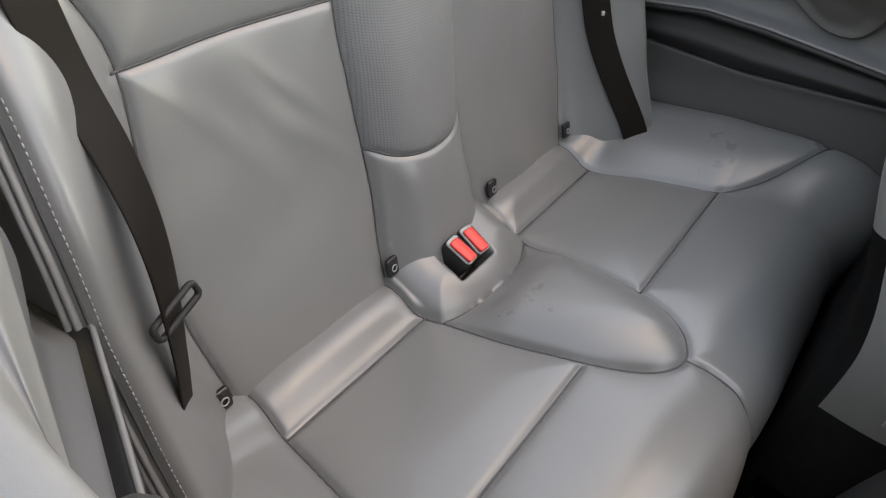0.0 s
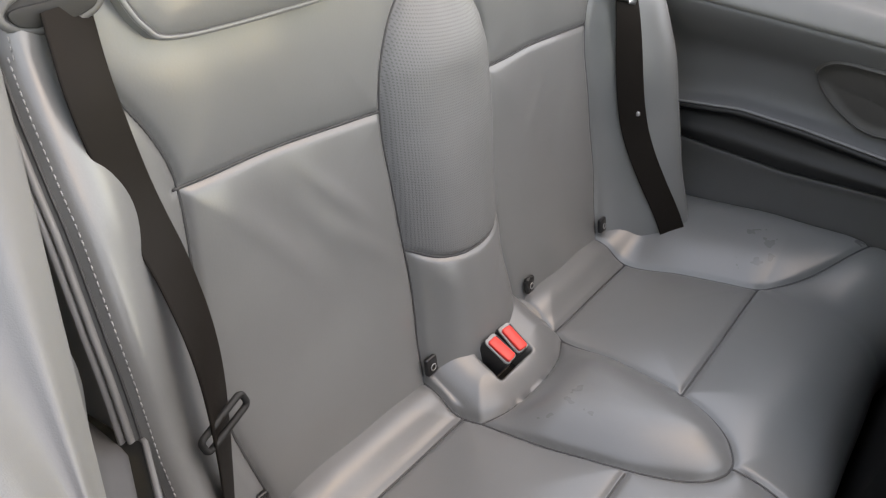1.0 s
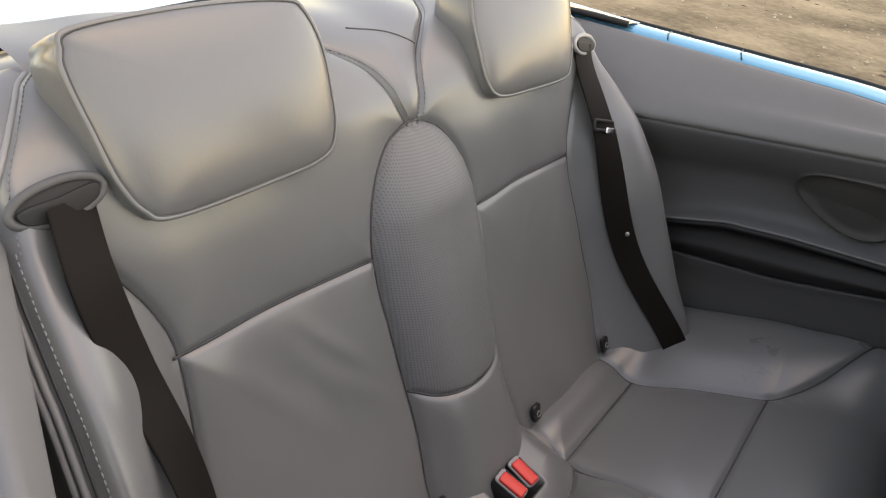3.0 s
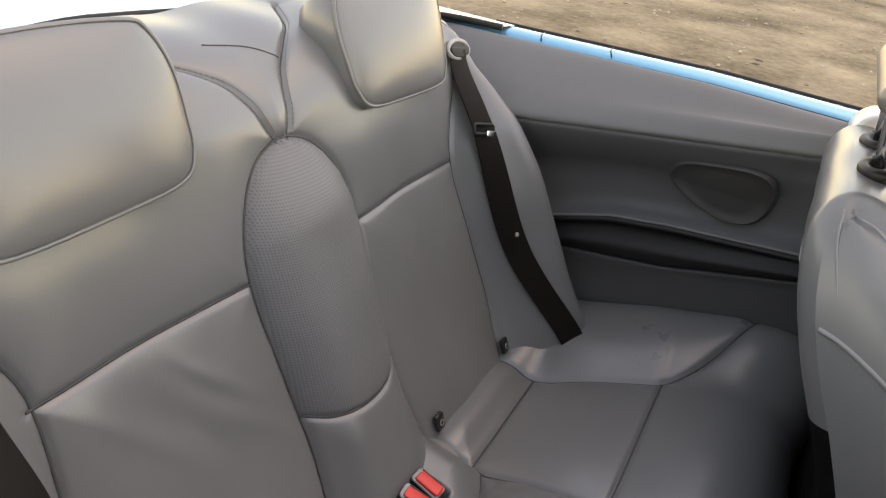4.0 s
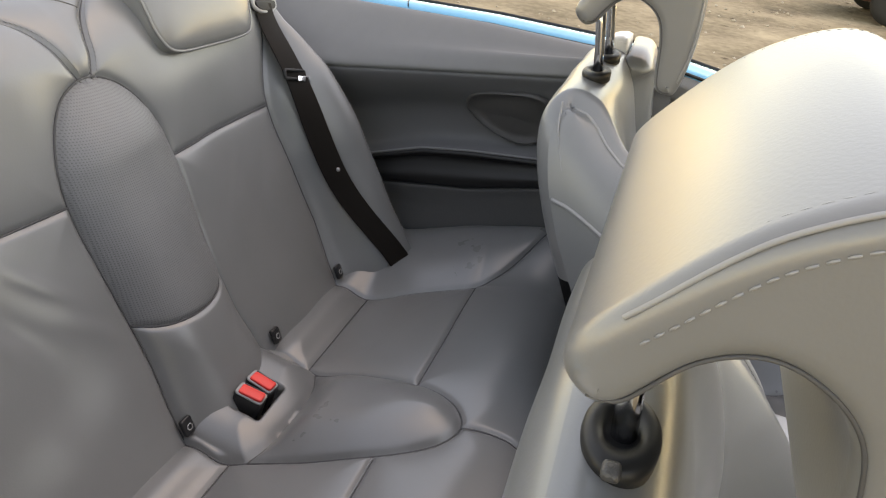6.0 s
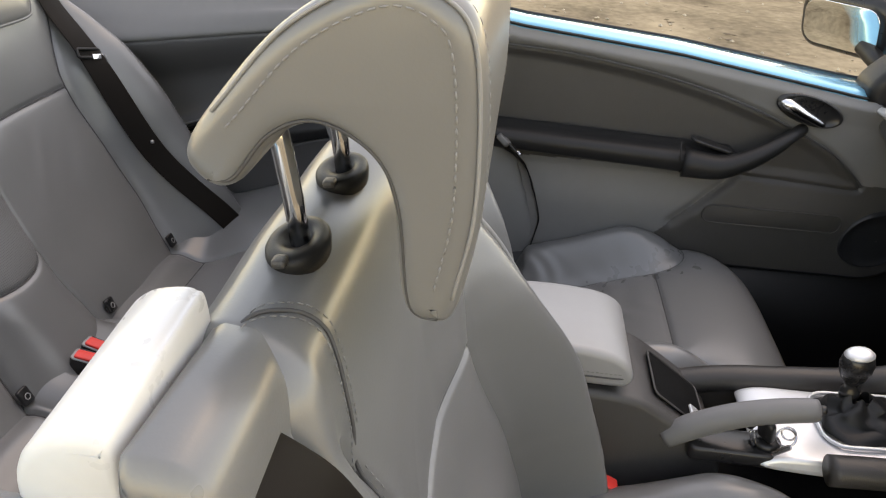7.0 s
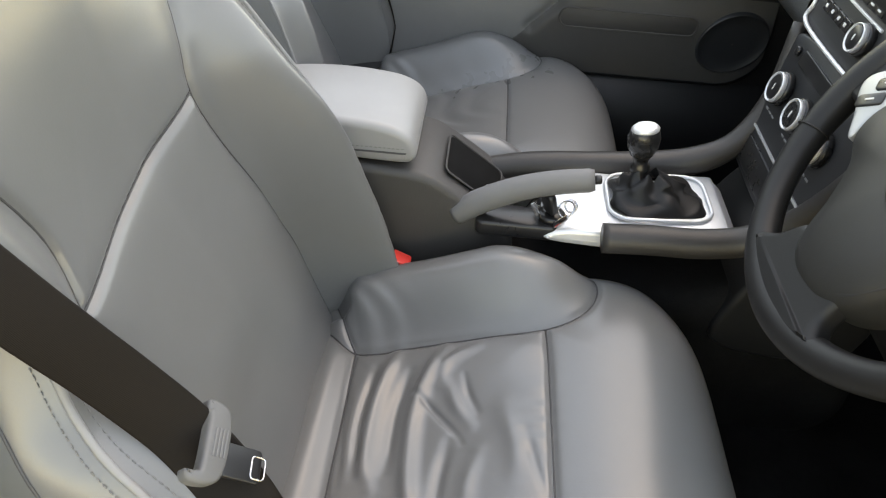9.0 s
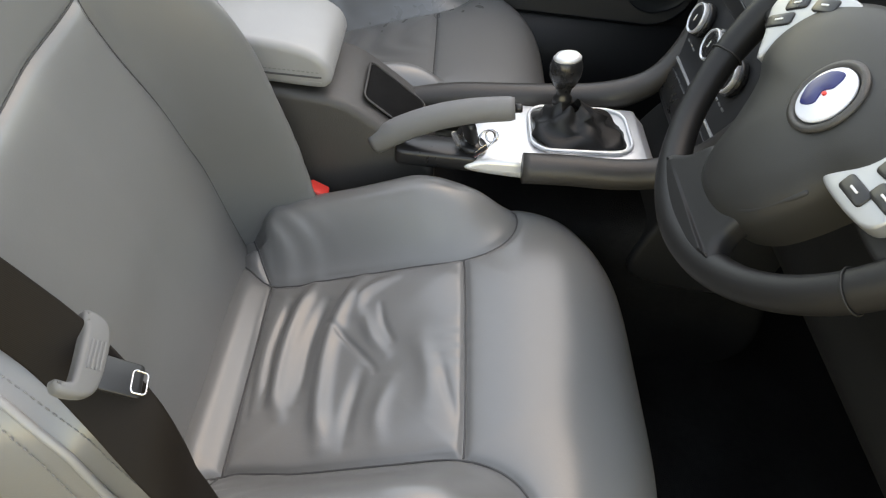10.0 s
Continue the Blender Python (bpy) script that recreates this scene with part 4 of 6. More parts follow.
    arc_pts = curve([(0.554, 1.256), (0.563, 1.266), (0.603, 1.309), (0.653, 1.335), (0.688, 1.329), (0.708, 1.300), (0.713, 1.213), (0.703, 1.148)], 70)
    arc_pts = np.stack([0.667 + 0.94 * (arc_pts[:, 0] - 0.667), 1.412 + 0.94 * (arc_pts[:, 1] - 1.412)], -1)
    arc_pts = curve(arc_pts[5:], 70)
    tan_ = np.gradient(arc_pts, axis=0)
    inw = np.stack([tan_[:, 1], -tan_[:, 0]], -1)
    inw /= np.linalg.norm(inw, axis=1)[:, None]
    for w in (1, -1):
        for ins, xo, kind in ((0.0032, 0.1490, "seam"), (0.0003, 0.1370, "stitch"), (0.0145, 0.1524, "stitch")):
            p2 = arc_pts + inw * ins
            pathv = np.stack([np.full(70, w * xo), p2[:, 0] - 0.30 * xo**2 + 0.005, p2[:, 1]], -1) + lift
            if kind == "seam":
                tube("seam", pathv, 0.0012, welt_mat, rest_pad, xf=high, seg=6, up=(1, 0, 0))
            elif creased:
                stitches("stitching", pathv, rest_pad, xf=high, mat=welt_mat, r=0.0007)
    inner_arch = curve([(0.696, 1.136), (0.690, 1.129), (0.670, 1.140), (0.662, 1.205), (0.649, 1.236), (0.620, 1.252), (0.594, 1.243), (0.570, 1.214), (0.553, 1.211)], 70)
    inner_arch = np.stack([0.667 + 0.94 * (inner_arch[:, 0] - 0.667), 1.412 + 0.94 * (inner_arch[:, 1] - 1.412)], -1)
    tan_ = np.gradient(inner_arch, axis=0)
    out_ = np.stack([tan_[:, 1], -tan_[:, 0]], -1)
    out_ /= np.linalg.norm(out_, axis=1)[:, None]
    for w in (1, -1):
        p2 = inner_arch + out_ * 0.0035
        pathv = np.stack([np.full(70, w * 0.1490), p2[:, 0] - 0.30 * 0.149**2 + 0.005, p2[:, 1]], -1) + lift
        tube("seam", pathv, 0.0011, leather_edge, rest_pad, xf=high, seg=6, up=(1, 0, 0))
    # belt outlet on the outboard shoulder: a pale rear cap and a padded block with the slot
    drop = lambda V: V - np.stack([0 * V[:, 0], 0 * V[:, 0], 9.0 * np.maximum(0, V[:, 0] - 0.228) ** 2 + 5.5 * np.maximum(0, 0.20 - V[:, 0]) ** 2], -1)
    order = lambda F: F if q > 0 else [f[::-1] for f in F]
    blk = ccw([(0.5585, 1.10), (0.5588, 1.158), (0.562, 1.167), (0.572, 1.1685), (0.590, 1.165), (0.604, 1.148), (0.611, 1.112), (0.618, 1.05), (0.632, 0.98), (0.628, 0.945), (0.60, 0.93), (0.562, 0.96), (0.558, 1.05)], 70)
    V, F = loft(blk, 0.118, 0.288, 0.013, axis=0, n=8)
    V[:, 0] += 0.045 * np.clip((0.288 - V[:, 0]) / 0.17, 0, 1) * np.clip((V[:, 1] - 0.560) / 0.05, 0, 1) * ease((1.160 - V[:, 2]) / 0.05)
    V[:, 1] += 0.0 if creased else 0.050
    outlet = put("belt_outlet", high(drop(V)), order(F), leather, seat, "padded grey leather shoulder with a belt slot")
    cap = ccw([(0.500, 0.92), (0.499, 1.02), (0.500, 1.12), (0.506, 1.150), (0.522, 1.166), (0.540, 1.171), (0.549, 1.1700), (0.5548, 1.161), (0.556, 1.10), (0.556, 1.0), (0.555, 0.92), (0.53, 0.91)], 80)
    V, F = loft(cap, 0.160, 0.276, 0.0048, axis=0, n=6)
    V[:, 1] += 0.0 if creased else 0.050
    put("outlet_cap", high(drop(V)), order(F), cap_mat, outlet, "pale smooth plastic rear cap")
    V, F = loft(rounded(0.060, 0.016, 0.006), -0.008, 0.003, 0.002, axis=1, n=3)
    put("belt_slot", high(place(V, (0.236, 0.601, 1.108), rx=10)), order(F), gloss_black, outlet, "dark belt slot")
    if creased:
        flap = ((0.97, TOP + 0.004), (0.84, TOP - 0.008), (0.735, fz(1.136)), (0.70, fz(1.122)), (0.715, fz(1.105)), (0.735, fz(1.085)), (0.755, fz(1.060)), (0.775, fz(1.030)), (0.79, fz(1.0)))
        arcl = along(curve([back(np.array([uu]), np.array([sv]))[0] for uu, sv in flap], 40), 0.004)
        tube("seam", arcl + [0, 0.0008, 0.0008], 0.0015, leather_edge, rest, xf=high, seg=6)
        for o in (-0.008, 0.007):
            stitches("stitching", arcl + [o, 0.0014, 0.0014], rest, xf=high)
    else:
        # seams of the inboard side: an edge welt, a stitched line and a curved welt that runs forward
        def side_at(pts):
            p = along(curve(pts, 40), 0.004)
            ya, yb = np.interp(p[:, 1], inner_edge[:, 2], inner_edge[:, 1]), np.interp(p[:, 1], outer_edge[:, 2], outer_edge[:, 1])
            k = np.clip((p[:, 0] - ya) / (yb - ya), 0, 1)
            return np.stack([-(np.interp(p[:, 1], *HALF) + 0.012 * np.sin(np.pi * k) + 0.0004), p[:, 0], p[:, 1]], -1)
        tube("welt", side_at([(0.572, 1.012), (0.600, 1.006), (0.640, 0.988), (0.680, 0.962), (0.708, 0.925), (0.730, 0.86), (0.742, 0.78), (0.748, 0.70)]) + [-0.0040, 0, 0], 0.0030, welt_mat, rest, "raised curved welt", xf=high, seg=8)
        ln = side_at([(0.556, 1.132), (0.560, 1.10), (0.578, 1.05), (0.594, 1.004)])
        tube("seam", ln + [-0.0006, 0, 0], 0.0014, welt_mat, rest, xf=high, seg=6)
        stitches("stitching", ln + [-0.001, 0.007, 0], rest, xf=high)
    return low, high, seat


front_seat(0.362, 1, 0.0, 0.0, 0.0, True)
front_seat(-0.380, -1, -0.064, 1.5, -0.045, False)

grip_mat = material("mid grey plastic", (0.13, 0.13, 0.13), 0.45, vary=0.06, scale=20)
# front belts: out of the shoulder slot, along the seat's side, through the tongue and down
BELT = [(0.609, 0.602, 1.108), (0.606, 0.620, 1.092), (0.602, 0.638, 1.070), (0.598, 0.658, 1.032), (0.596, 0.714, 0.949), (0.596, 0.770, 0.878), (0.604, 0.814, 0.828), (0.636, 0.872, 0.768), (0.650, 0.908, 0.656), (0.655, 0.905, 0.50), (0.66, 0.91, 0.38)]
ACROSS = [(1, 0, -0.1), (0.95, -0.2, -0.2), (0.72, -0.55, -0.40), (0.55, -0.62, -0.48), (0.55, -0.60, -0.46), (0.70, -0.42, -0.38), (0.95, 0.1, -0.25), (0.85, -0.2, -0.15), (0.85, 0.45, -0.1), (0.8, 0.55, 0.0), (0.8, 0.55, 0.0)]
FLAT = [(1, 0, -0.1), (0.97, -0.15, -0.15), (0.92, -0.3, -0.25), (0.88, -0.35, -0.3), (0.88, -0.35, -0.3), (0.9, -0.2, -0.3), (0.95, 0.1, -0.25), (0.85, -0.2, -0.15), (0.85, 0.45, -0.1), (0.8, 0.55, 0.0), (0.8, 0.55, 0.0)]
for q in (1, -1):
    pts = [(x if q > 0 else -0.006 - x, y - (0 if q > 0 else 0.109 + 0.026 * (z - 0.5)), z) for x, y, z in BELT]
    across = [(q * x, y, z) for x, y, z in (ACROSS if q > 0 else FLAT)]
    tongue_at = 6 / 10
    belt = thing("front_seat_belt", "dark front belt from seat shoulder to outboard side", "seat belt", pts[0], group="front belts")
    line = curve(pts, 80)
    V, F = ribbon(line, 0.050, np.array(across))
    put("webbing", V, F, webbing, belt)
    i = int(tongue_at * 79)
    d = line[i + 1] - line[i]
    d /= np.linalg.norm(d)
    a = np.array(across[6])
    a = a / np.linalg.norm(a)
    nrm = np.cross(a, d) * q
    nrm /= np.linalg.norm(nrm)
    a = -q * a
    d = np.cross(a, nrm)
    M = np.stack([a, nrm, d], 1)
    at = line[i] + nrm * 0.012 - a * 0.003

    def lay(V):
        return np.asarray(V) @ M.T + at

    grip_line = ccw([(-0.037, -0.010), (-0.038, 0.004), (-0.033, 0.016), (-0.02, 0.021), (0.0, 0.022), (0.02, 0.021), (0.033, 0.016), (0.038, 0.004), (0.037, -0.004), (0.030, -0.004), (0.027, -0.003), (0.02, -0.001), (-0.02, -0.001), (-0.027, -0.004), (-0.028, -0.014)], 90)
    V, F = loft(grip_line * [0.84, 0.9], -0.005, 0.009, 0.0035, axis=1, n=4)
    tg = put("tongue_grip", lay(V), F, grip_mat, belt, "pale grey belt tongue grip")
    for k in range(4):
        V, F = loft(rounded(0.022, 0.0016, 0.0006), 0.0075, 0.0095, 0.0005, axis=1, n=3)
        put("grip_rib", lay(V + [0.0, 0.0005, 0.006 + 0.003 * k]), F, trim_mat, tg)
    V, F = loft(rounded(0.026, 0.034, 0.004), -0.002, 0.002, 0.001, axis=1, n=3)
    put("tongue_root", lay(V + [-0.010, 0.006, 0.032]), F, gloss_black, belt, "black moulded tongue root")
    ring = np.array([(x, 0.003, z) for x, z in rounded(0.017, 0.012, 0.003)])
    V, F = tube_data(ring + [-0.011, 0.005, 0.046], 0.0009, seg=8, closed=True, up=(0, 1, 0))
    put("tongue_blade", lay(V), F, chrome, belt, "steel tongue blade")

for x, y, z, q in ((0.100, 0.905, 0.595, 1), (-0.120, 0.84, 0.585, -1)):
    b = thing("front_buckle", "front buckle with a red button beside the seat", "buckle", (x, y, z - 0.05), group="front buckles")
    V, F = loft(rounded(0.030, 0.042, 0.006), -0.09, 0.0, 0.004, axis=2, n=4)
    put("housing", place(V, (x, y, z), rx=-25), F, trim_dark, b)
    V, F = loft(rounded(0.024, 0.030, 0.004), -0.003, 0.004, 0.002, axis=2, n=3)
    put("button", place(V + [0, 0.005, 0], (x, y, z), rx=-25), F, red, b, "red release button")
    V, F = loft(rounded(0.025, 0.006, 0.002), 0.0, 0.0015, 0.0005, axis=2, n=3)
    put("slot", place(V + [0, -0.014, 0], (x, y, z), rx=-25), F, latch_grey, b, "pale slot")

# ---------------------------------------------------------------- ground and body
n = 110
g = np.linspace(-1, 1, n)
g = np.sign(g) * np.abs(g) ** 2.4 * 60
GX, GY = np.meshgrid(g, g, indexing="ij")
GZ = 0.05 + 0.012 * np.sin(GX * 1.7 + GY) * np.sin(GY * 1.3) * np.exp(-(np.hypot(GX, GY) / 20) ** 2)
tagged(sheet("ground", np.stack([GX, GY, GZ], -1), dirt), "uneven ochre dirt ground with scattered grit", "ground", kind="structure")
tagged(put("floor", *loft(rounded(1.36, 2.7, 0.05, cx=0, cy=0.80), 0.22, 0.30, 0.01, axis=2), carpet), "black carpeted car floor", "floor", kind="structure")


def flank(ys, section):
    """Rows of a cross section (x, z) that changes with y."""
    return np.stack([np.stack([np.array([x, y, z]) for x, z in section(y)]) for y in ys])


def waist(y):
    """Height of the body's shoulder line."""
    return float(np.interp(y, [-1.8, -0.6, -0.3, 0.2, 0.5, 0.72, 1.05, 1.43, 1.9], [1.00, 1.085, 1.112, 1.120, 1.112, 1.075, 1.040, 0.980, 0.93]))


body = thing("convertible", "glossy light blue open convertible with black waist seals", "car", (0, 0.2, 0.2))
for q in (-1, 1):
    y1 = 1.9 if q < 0 else 0.52

    def skin(y):
        w = waist(y)
        e = 0.0 if q > 0 else float(np.interp(y, [0.5, 0.9, 1.45], [0.0, 0.022, 0.062]))
        return [(q * (a + e * min(1.0, max(0.0, (a - 0.69) / 0.05))), b) for a, b in ((0.672, w - 0.030), (0.676, w - 0.004), (0.690, w + 0.004), (0.715, w + 0.006), (0.742, w + 0.003), (0.752, w - 0.006), (0.775, w - 0.012), (0.80, w - 0.035), (0.825, w - 0.09), (0.85, w - 0.20), (0.865, 0.70), (0.86, 0.45), (0.83, 0.33), (0.76, 0.28))]

    cut = 0.545
    for lo, hi, nm in ((-1.7, cut - 0.002, "quarter_panel"), (cut + 0.002, y1, "door_skin")):
        if hi <= lo:
            continue
        P = flank(np.arange(lo, hi + 0.001, 0.03), skin)
        sheet(nm, P, paint, body, flip=q > 0)
        ys = np.arange(max(lo, -0.25), hi + 0.001, 0.03)
        if len(ys) > 2:
            tube("waist_seal", [(q * 0.748 - (0.0 if q > 0 else float(np.interp(y, [0.5, 0.9, 1.45], [0.0, 0.022, 0.062]))), y, waist(y) + 0.003) for y in ys], 0.0035, rubber, body, "black rubber waist seal", seg=8)
            tube("inner_seal", [(q * 0.673, y, waist(y) - 0.007) for y in ys], 0.003, rubber, body, "black rubber inner seal", seg=8)
# joint marks in the waist rail behind the door
for y in (-0.12, 0.02):
    tube("rail_joint", [(-0.676, y, waist(y) + 0.001), (-0.70, y - 0.01, waist(y) + 0.0055), (-0.742, y - 0.018, waist(y) + 0.0035)], 0.0014, rubber, body, seg=6)
# rear deck behind the seats, and the trim that edges it
rim = curve([(0.668, -0.20), (0.655, -0.31), (0.60, -0.395), (0.50, -0.450), (0.38, -0.490), (0.25, -0.515), (0.0, -0.535), (-0.25, -0.515), (-0.38, -0.490), (-0.50, -0.450), (-0.60, -0.395), (-0.655, -0.31), (-0.668, -0.20)], 90)
k = np.linspace(0, 1, 24)
outer = np.stack([np.interp(np.linspace(0, 1, 90), [0, 0.15, 0.3, 0.7, 0.85, 1], [0.73, 0.76, 0.70, -0.70, -0.76, -0.73]), np.interp(np.linspace(0, 1, 90), [0, 0.15, 0.3, 0.7, 0.85, 1], [-0.20, -0.9, -1.7, -1.7, -0.9, -0.20])], -1)
P = rim[:, None] * (1 - k[None, :, None]) + outer[:, None] * k[None, :, None]
Z = 1.150 - 0.10 * np.clip((-P[..., 1] - 0.5) / 1.2, 0, 1) ** 1.5 - 0.03 * np.clip(np.abs(P[..., 0]) / 0.72, 0, 1) ** 3
sheet("tonneau_cover", np.concatenate([P, Z[..., None]], -1), paint, body, "glossy light blue tonneau cover")
tube("deck_seal", np.concatenate([rim, np.interp(np.abs(rim[:, 0]), [0, 0.655], [1.150, 1.124])[:, None]], 1), 0.006, rubber, body, "black rubber deck seal", seg=8)
shelf = thing("rear_deck_trim", "grey padded trim between backrest and rear deck", "trim panel", (0, -0.4, 1.1))
inner = rim[np.abs(rim[:, 0]) < 0.60]
front_line = np.stack([inner[:, 0] * 0.93, np.interp(np.abs(inner[:, 0]), [0, 0.40, 0.60], [-0.36, -0.34, -0.27])], -1)
k = np.linspace(0, 1, 16)
P = front_line[:, None] * (1 - k[None, :, None]) + inner[:, None] * k[None, :, None]
Z = np.interp(np.abs(P[..., 0]), [0, 0.655], [1.150, 1.118]) + 0.022 * np.sin(np.pi * np.clip(k * 1.05, 0, 1))[None, :] - 0.006
sheet("shelf_pad", np.concatenate([P, Z[..., None]], -1), leather, shelf, flip=False)
for q in (1, -1):
    i = int(np.argmin(np.hypot(inner[:, 0] - q * 0.40, inner[:, 1] + 0.43)))
    line = np.concatenate([P[i], Z[i][:, None]], 1) + [0, 0, 0.001]
    tube("shelf_seam", line, 0.003, leather_edge, shelf, "dark joint", seg=6)


# ---------------------------------------------------------------- rear quarter trims
def quarter_trim(q):
    t = thing("quarter_trim", "grey soft quarter trim with a black side pocket and speaker", "side trim", (q * 0.63, 0.2, 0.5), group="quarter trims")

    def lines(y):
        zs = 1.000 + 0.125 * (y + 0.086) if q < 0 else float(np.interp(y, [-0.41, -0.31, 0.0, 0.3, 0.6], [1.100, 1.096, 1.066, 1.046, 1.05]))
        x_s = 0.560 + 0.085 * (y + 0.086) if q < 0 else min(0.635, 0.531 + 0.38 * (y + 0.067))
        zp = float(np.interp(y, [-0.25, -0.01, 0.11, 0.217, 0.42, 0.62], [0.74, 0.811, 0.852, 0.869, 0.890, 0.905])) + (0.035 if q > 0 else 0)
        zb = float(np.interp(y, [-0.25, 0.03, 0.22, 0.437, 0.62], [0.735, 0.755, 0.784, 0.841, 0.885]))
        return zs, x_s, zp, zb

    def inset(y):
        """How far the lower panels stand in from their widest."""
        return 0.0 if q < 0 else min(0.606, max(0.53, 0.535 + 0.45 * (y - 0.02))) - 0.606

    def upper(y):
        zs, x_s, zp, zb = lines(y)
        w = waist(y)
        e = max(0.646, x_s + 0.010)
        return [(q * a, b) for a, b in ((0.672, w - 0.012), (0.664, w - 0.004), (e, w - 0.004), (0.5 * x_s + 0.5 * e - 0.001, 0.55 * w + 0.45 * zs), (0.8 * x_s + 0.2 * e + 0.002, zs + 0.035), (x_s + 0.003, zs + 0.013), (x_s, zs + 0.003), (x_s + 0.004, zs - 0.003))]

    def middle(y):
        zs, x_s, zp, zb = lines(y)
        h, o = zs - zp, inset(y)
        return [(q * a, b) for a, b in ((x_s + 0.006, zs - 0.002), (x_s + 0.003, zs - 0.010), (x_s + 0.012, zs - 0.030), (0.5 * x_s + 0.5 * (0.634 + o), zs - 0.25 * h - 0.01), (0.630 + o, zs - 0.5 * h), (0.634 + o, zs - 0.75 * h), (0.628 + o, zp + 0.018), (0.611 + o, zp + 0.005), (0.606 + o, zp))]

    def pocket(y):
        zs, x_s, zp, zb = lines(y)
        h, o = zp - zb, inset(y)
        return [(q * (a + o), b) for a, b in ((0.608, zp), (0.594, zp + 0.003), (0.588, zp - 0.006), (0.600, zp - 0.22 * h), (0.596, zp - 0.45 * h), (0.588, zp - 0.68 * h), (0.594, zp - 0.92 * h), (0.606, zb - 0.001))]

    def lower(y):
        zs, x_s, zp, zb = lines(y)
        o = inset(y)
        return [(q * (a + o), b) for a, b in ((0.607, zb), (0.602, zb - 0.006), (0.610, zb - 0.03), (0.618, 0.70), (0.618, 0.60), (0.612, 0.45), (0.60, 0.31))]

    ys = np.arange(-0.41 if q < 0 else -0.312, 0.585, 0.012)

    def fine(sec):
        return lambda y: curve(sec(y), 30)

    sheet("upper_trim", flank(ys, fine(upper)), trim_mat, t, "grey soft shoulder trim", flip=q > 0)
    sheet("middle_panel", flank(ys, fine(middle)), trim_slate, t, flip=q > 0)
    sheet("side_pocket", flank(ys, fine(pocket)), plastic, t, "black grained side pocket", flip=q > 0)
    sheet("lower_panel", flank(ys, fine(lower)), trim_slate, t, flip=q > 0)
    tube("trim_seam", [(q * (lines(y)[1] + 0.007), y, lines(y)[0] - 0.002) for y in ys], 0.002, leather_edge, t, seg=6)
    tube("pocket_welt", [(q * (0.592 + inset(y)), y, lines(y)[2] + 0.004) for y in ys], 0.0026, trim_mat, t, "grey edge welt", seg=6)
    # speaker grille: a drop-shaped dark mesh with a rim
    drop = curve([(0.186, 0.962), (0.205, 0.990), (0.263, 1.004), (0.325, 1.010), (0.357, 0.996), (0.366, 0.958), (0.352, 0.918), (0.322, 0.902), (0.285, 0.902), (0.240, 0.917), (0.205, 0.938)], 60, closed=True)
    c = drop.mean(0)
    rings = []
    for f, x in ((1.04, 0.016), (1.0, 0.004), (0.95, 0.002), (0.90, 0.008), (0.6, 0.005), (0.3, 0.004), (0.02, 0.004)):
        p = c + (drop - c) * f
        rings.append(np.stack([q * (x + np.interp(p[:, 1], [0.90, 0.95, 1.01], [0.617, 0.613, 0.592])), p[:, 0], p[:, 1]], -1))
    F = quads(len(rings), 60, wrap=True)
    put("speaker_grille", np.concatenate(rings), F if q < 0 else [f[::-1] for f in F], trim_dark, t, "dark drop-shaped speaker grille")
    tube("speaker_rim", rings[2], 0.0016, trim_dark, t, closed=True, up=(1, 0, 0), seg=6)


quarter_trim(-1)
quarter_trim(1)

# ---------------------------------------------------------------- passenger door
door = thing("passenger_door_trim", "dark grey passenger door lining with black armrest and chrome handle", "door trim", (-0.66, 1.1, 0.5))
arc = curve([(0.56, 1.036), (0.706, 1.030), (0.835, 1.020), (0.98, 0.998), (1.12, 0.966), (1.24, 0.928), (1.316, 0.895), (1.40, 0.854), (1.46, 0.808), (1.485, 0.783)], 60)
tipline = curve([(1.485, 0.783), (1.482, 0.771), (1.45, 0.770), (1.33, 0.777), (1.17, 0.785)], 20)
armline = np.array([(0.56, 0.785), (1.17, 0.785)])
YY, ZZ = np.meshgrid(np.arange(0.56, 1.70, 0.004), np.linspace(0, 1, 180), indexing="ij")
top = np.vectorize(waist)(YY) - 0.010
ZZ = 0.560 + (top - 0.560) * ZZ
d = np.minimum(dist(YY, ZZ, arc), np.minimum(dist(YY, ZZ, tipline), dist(YY, ZZ, armline)))
arcz = np.interp(YY, arc[:, 0], arc[:, 1], right=0.0)
below = ZZ < arcz
XX = 0.662 - 0.020 * ease((0.80 - ZZ) / 0.12) + 0.010 * (below & (ZZ > 0.775)) * ease(d / 0.03) + 0.006 * np.exp(-((d / 0.006) ** 2))
XX = XX - 0.010 * ease((ZZ - top + 0.06) / 0.05) * ease((top - ZZ) / 0.02)
# open map pocket and the slanting fold above it
slot = rounded(0.300, 0.042, 0.019, cx=1.313, cy=0.693)
fold = np.array([(1.100, 0.664), (1.212, 0.774)])
over = np.maximum((YY - 1.625) / 0.02, np.hypot(np.maximum(YY - 1.53, 0) / 0.095, np.maximum(0.66 - ZZ, 0) / 0.092) - 1)
XX = XX + 0.030 * ease(over * 3)
XX = XX + 0.010 * np.exp(-((dist(YY, ZZ, fold) / 0.012) ** 2))
P = np.stack([-XX, YY, ZZ], -1)
y, z = (YY[:-1, :-1] + YY[1:, 1:]) / 2, (ZZ[:-1, :-1] + ZZ[1:, 1:]) / 2
az = np.interp(y, arc[:, 0], arc[:, 1], right=0.0)
R = np.where(z > az, 1, 2)
R[(z < np.interp(y, tipline[::-1, 0], tipline[::-1, 1], left=0.785)) & (R == 2)] = 3
R[(y > 1.485) & (z < 0.783)] = 3
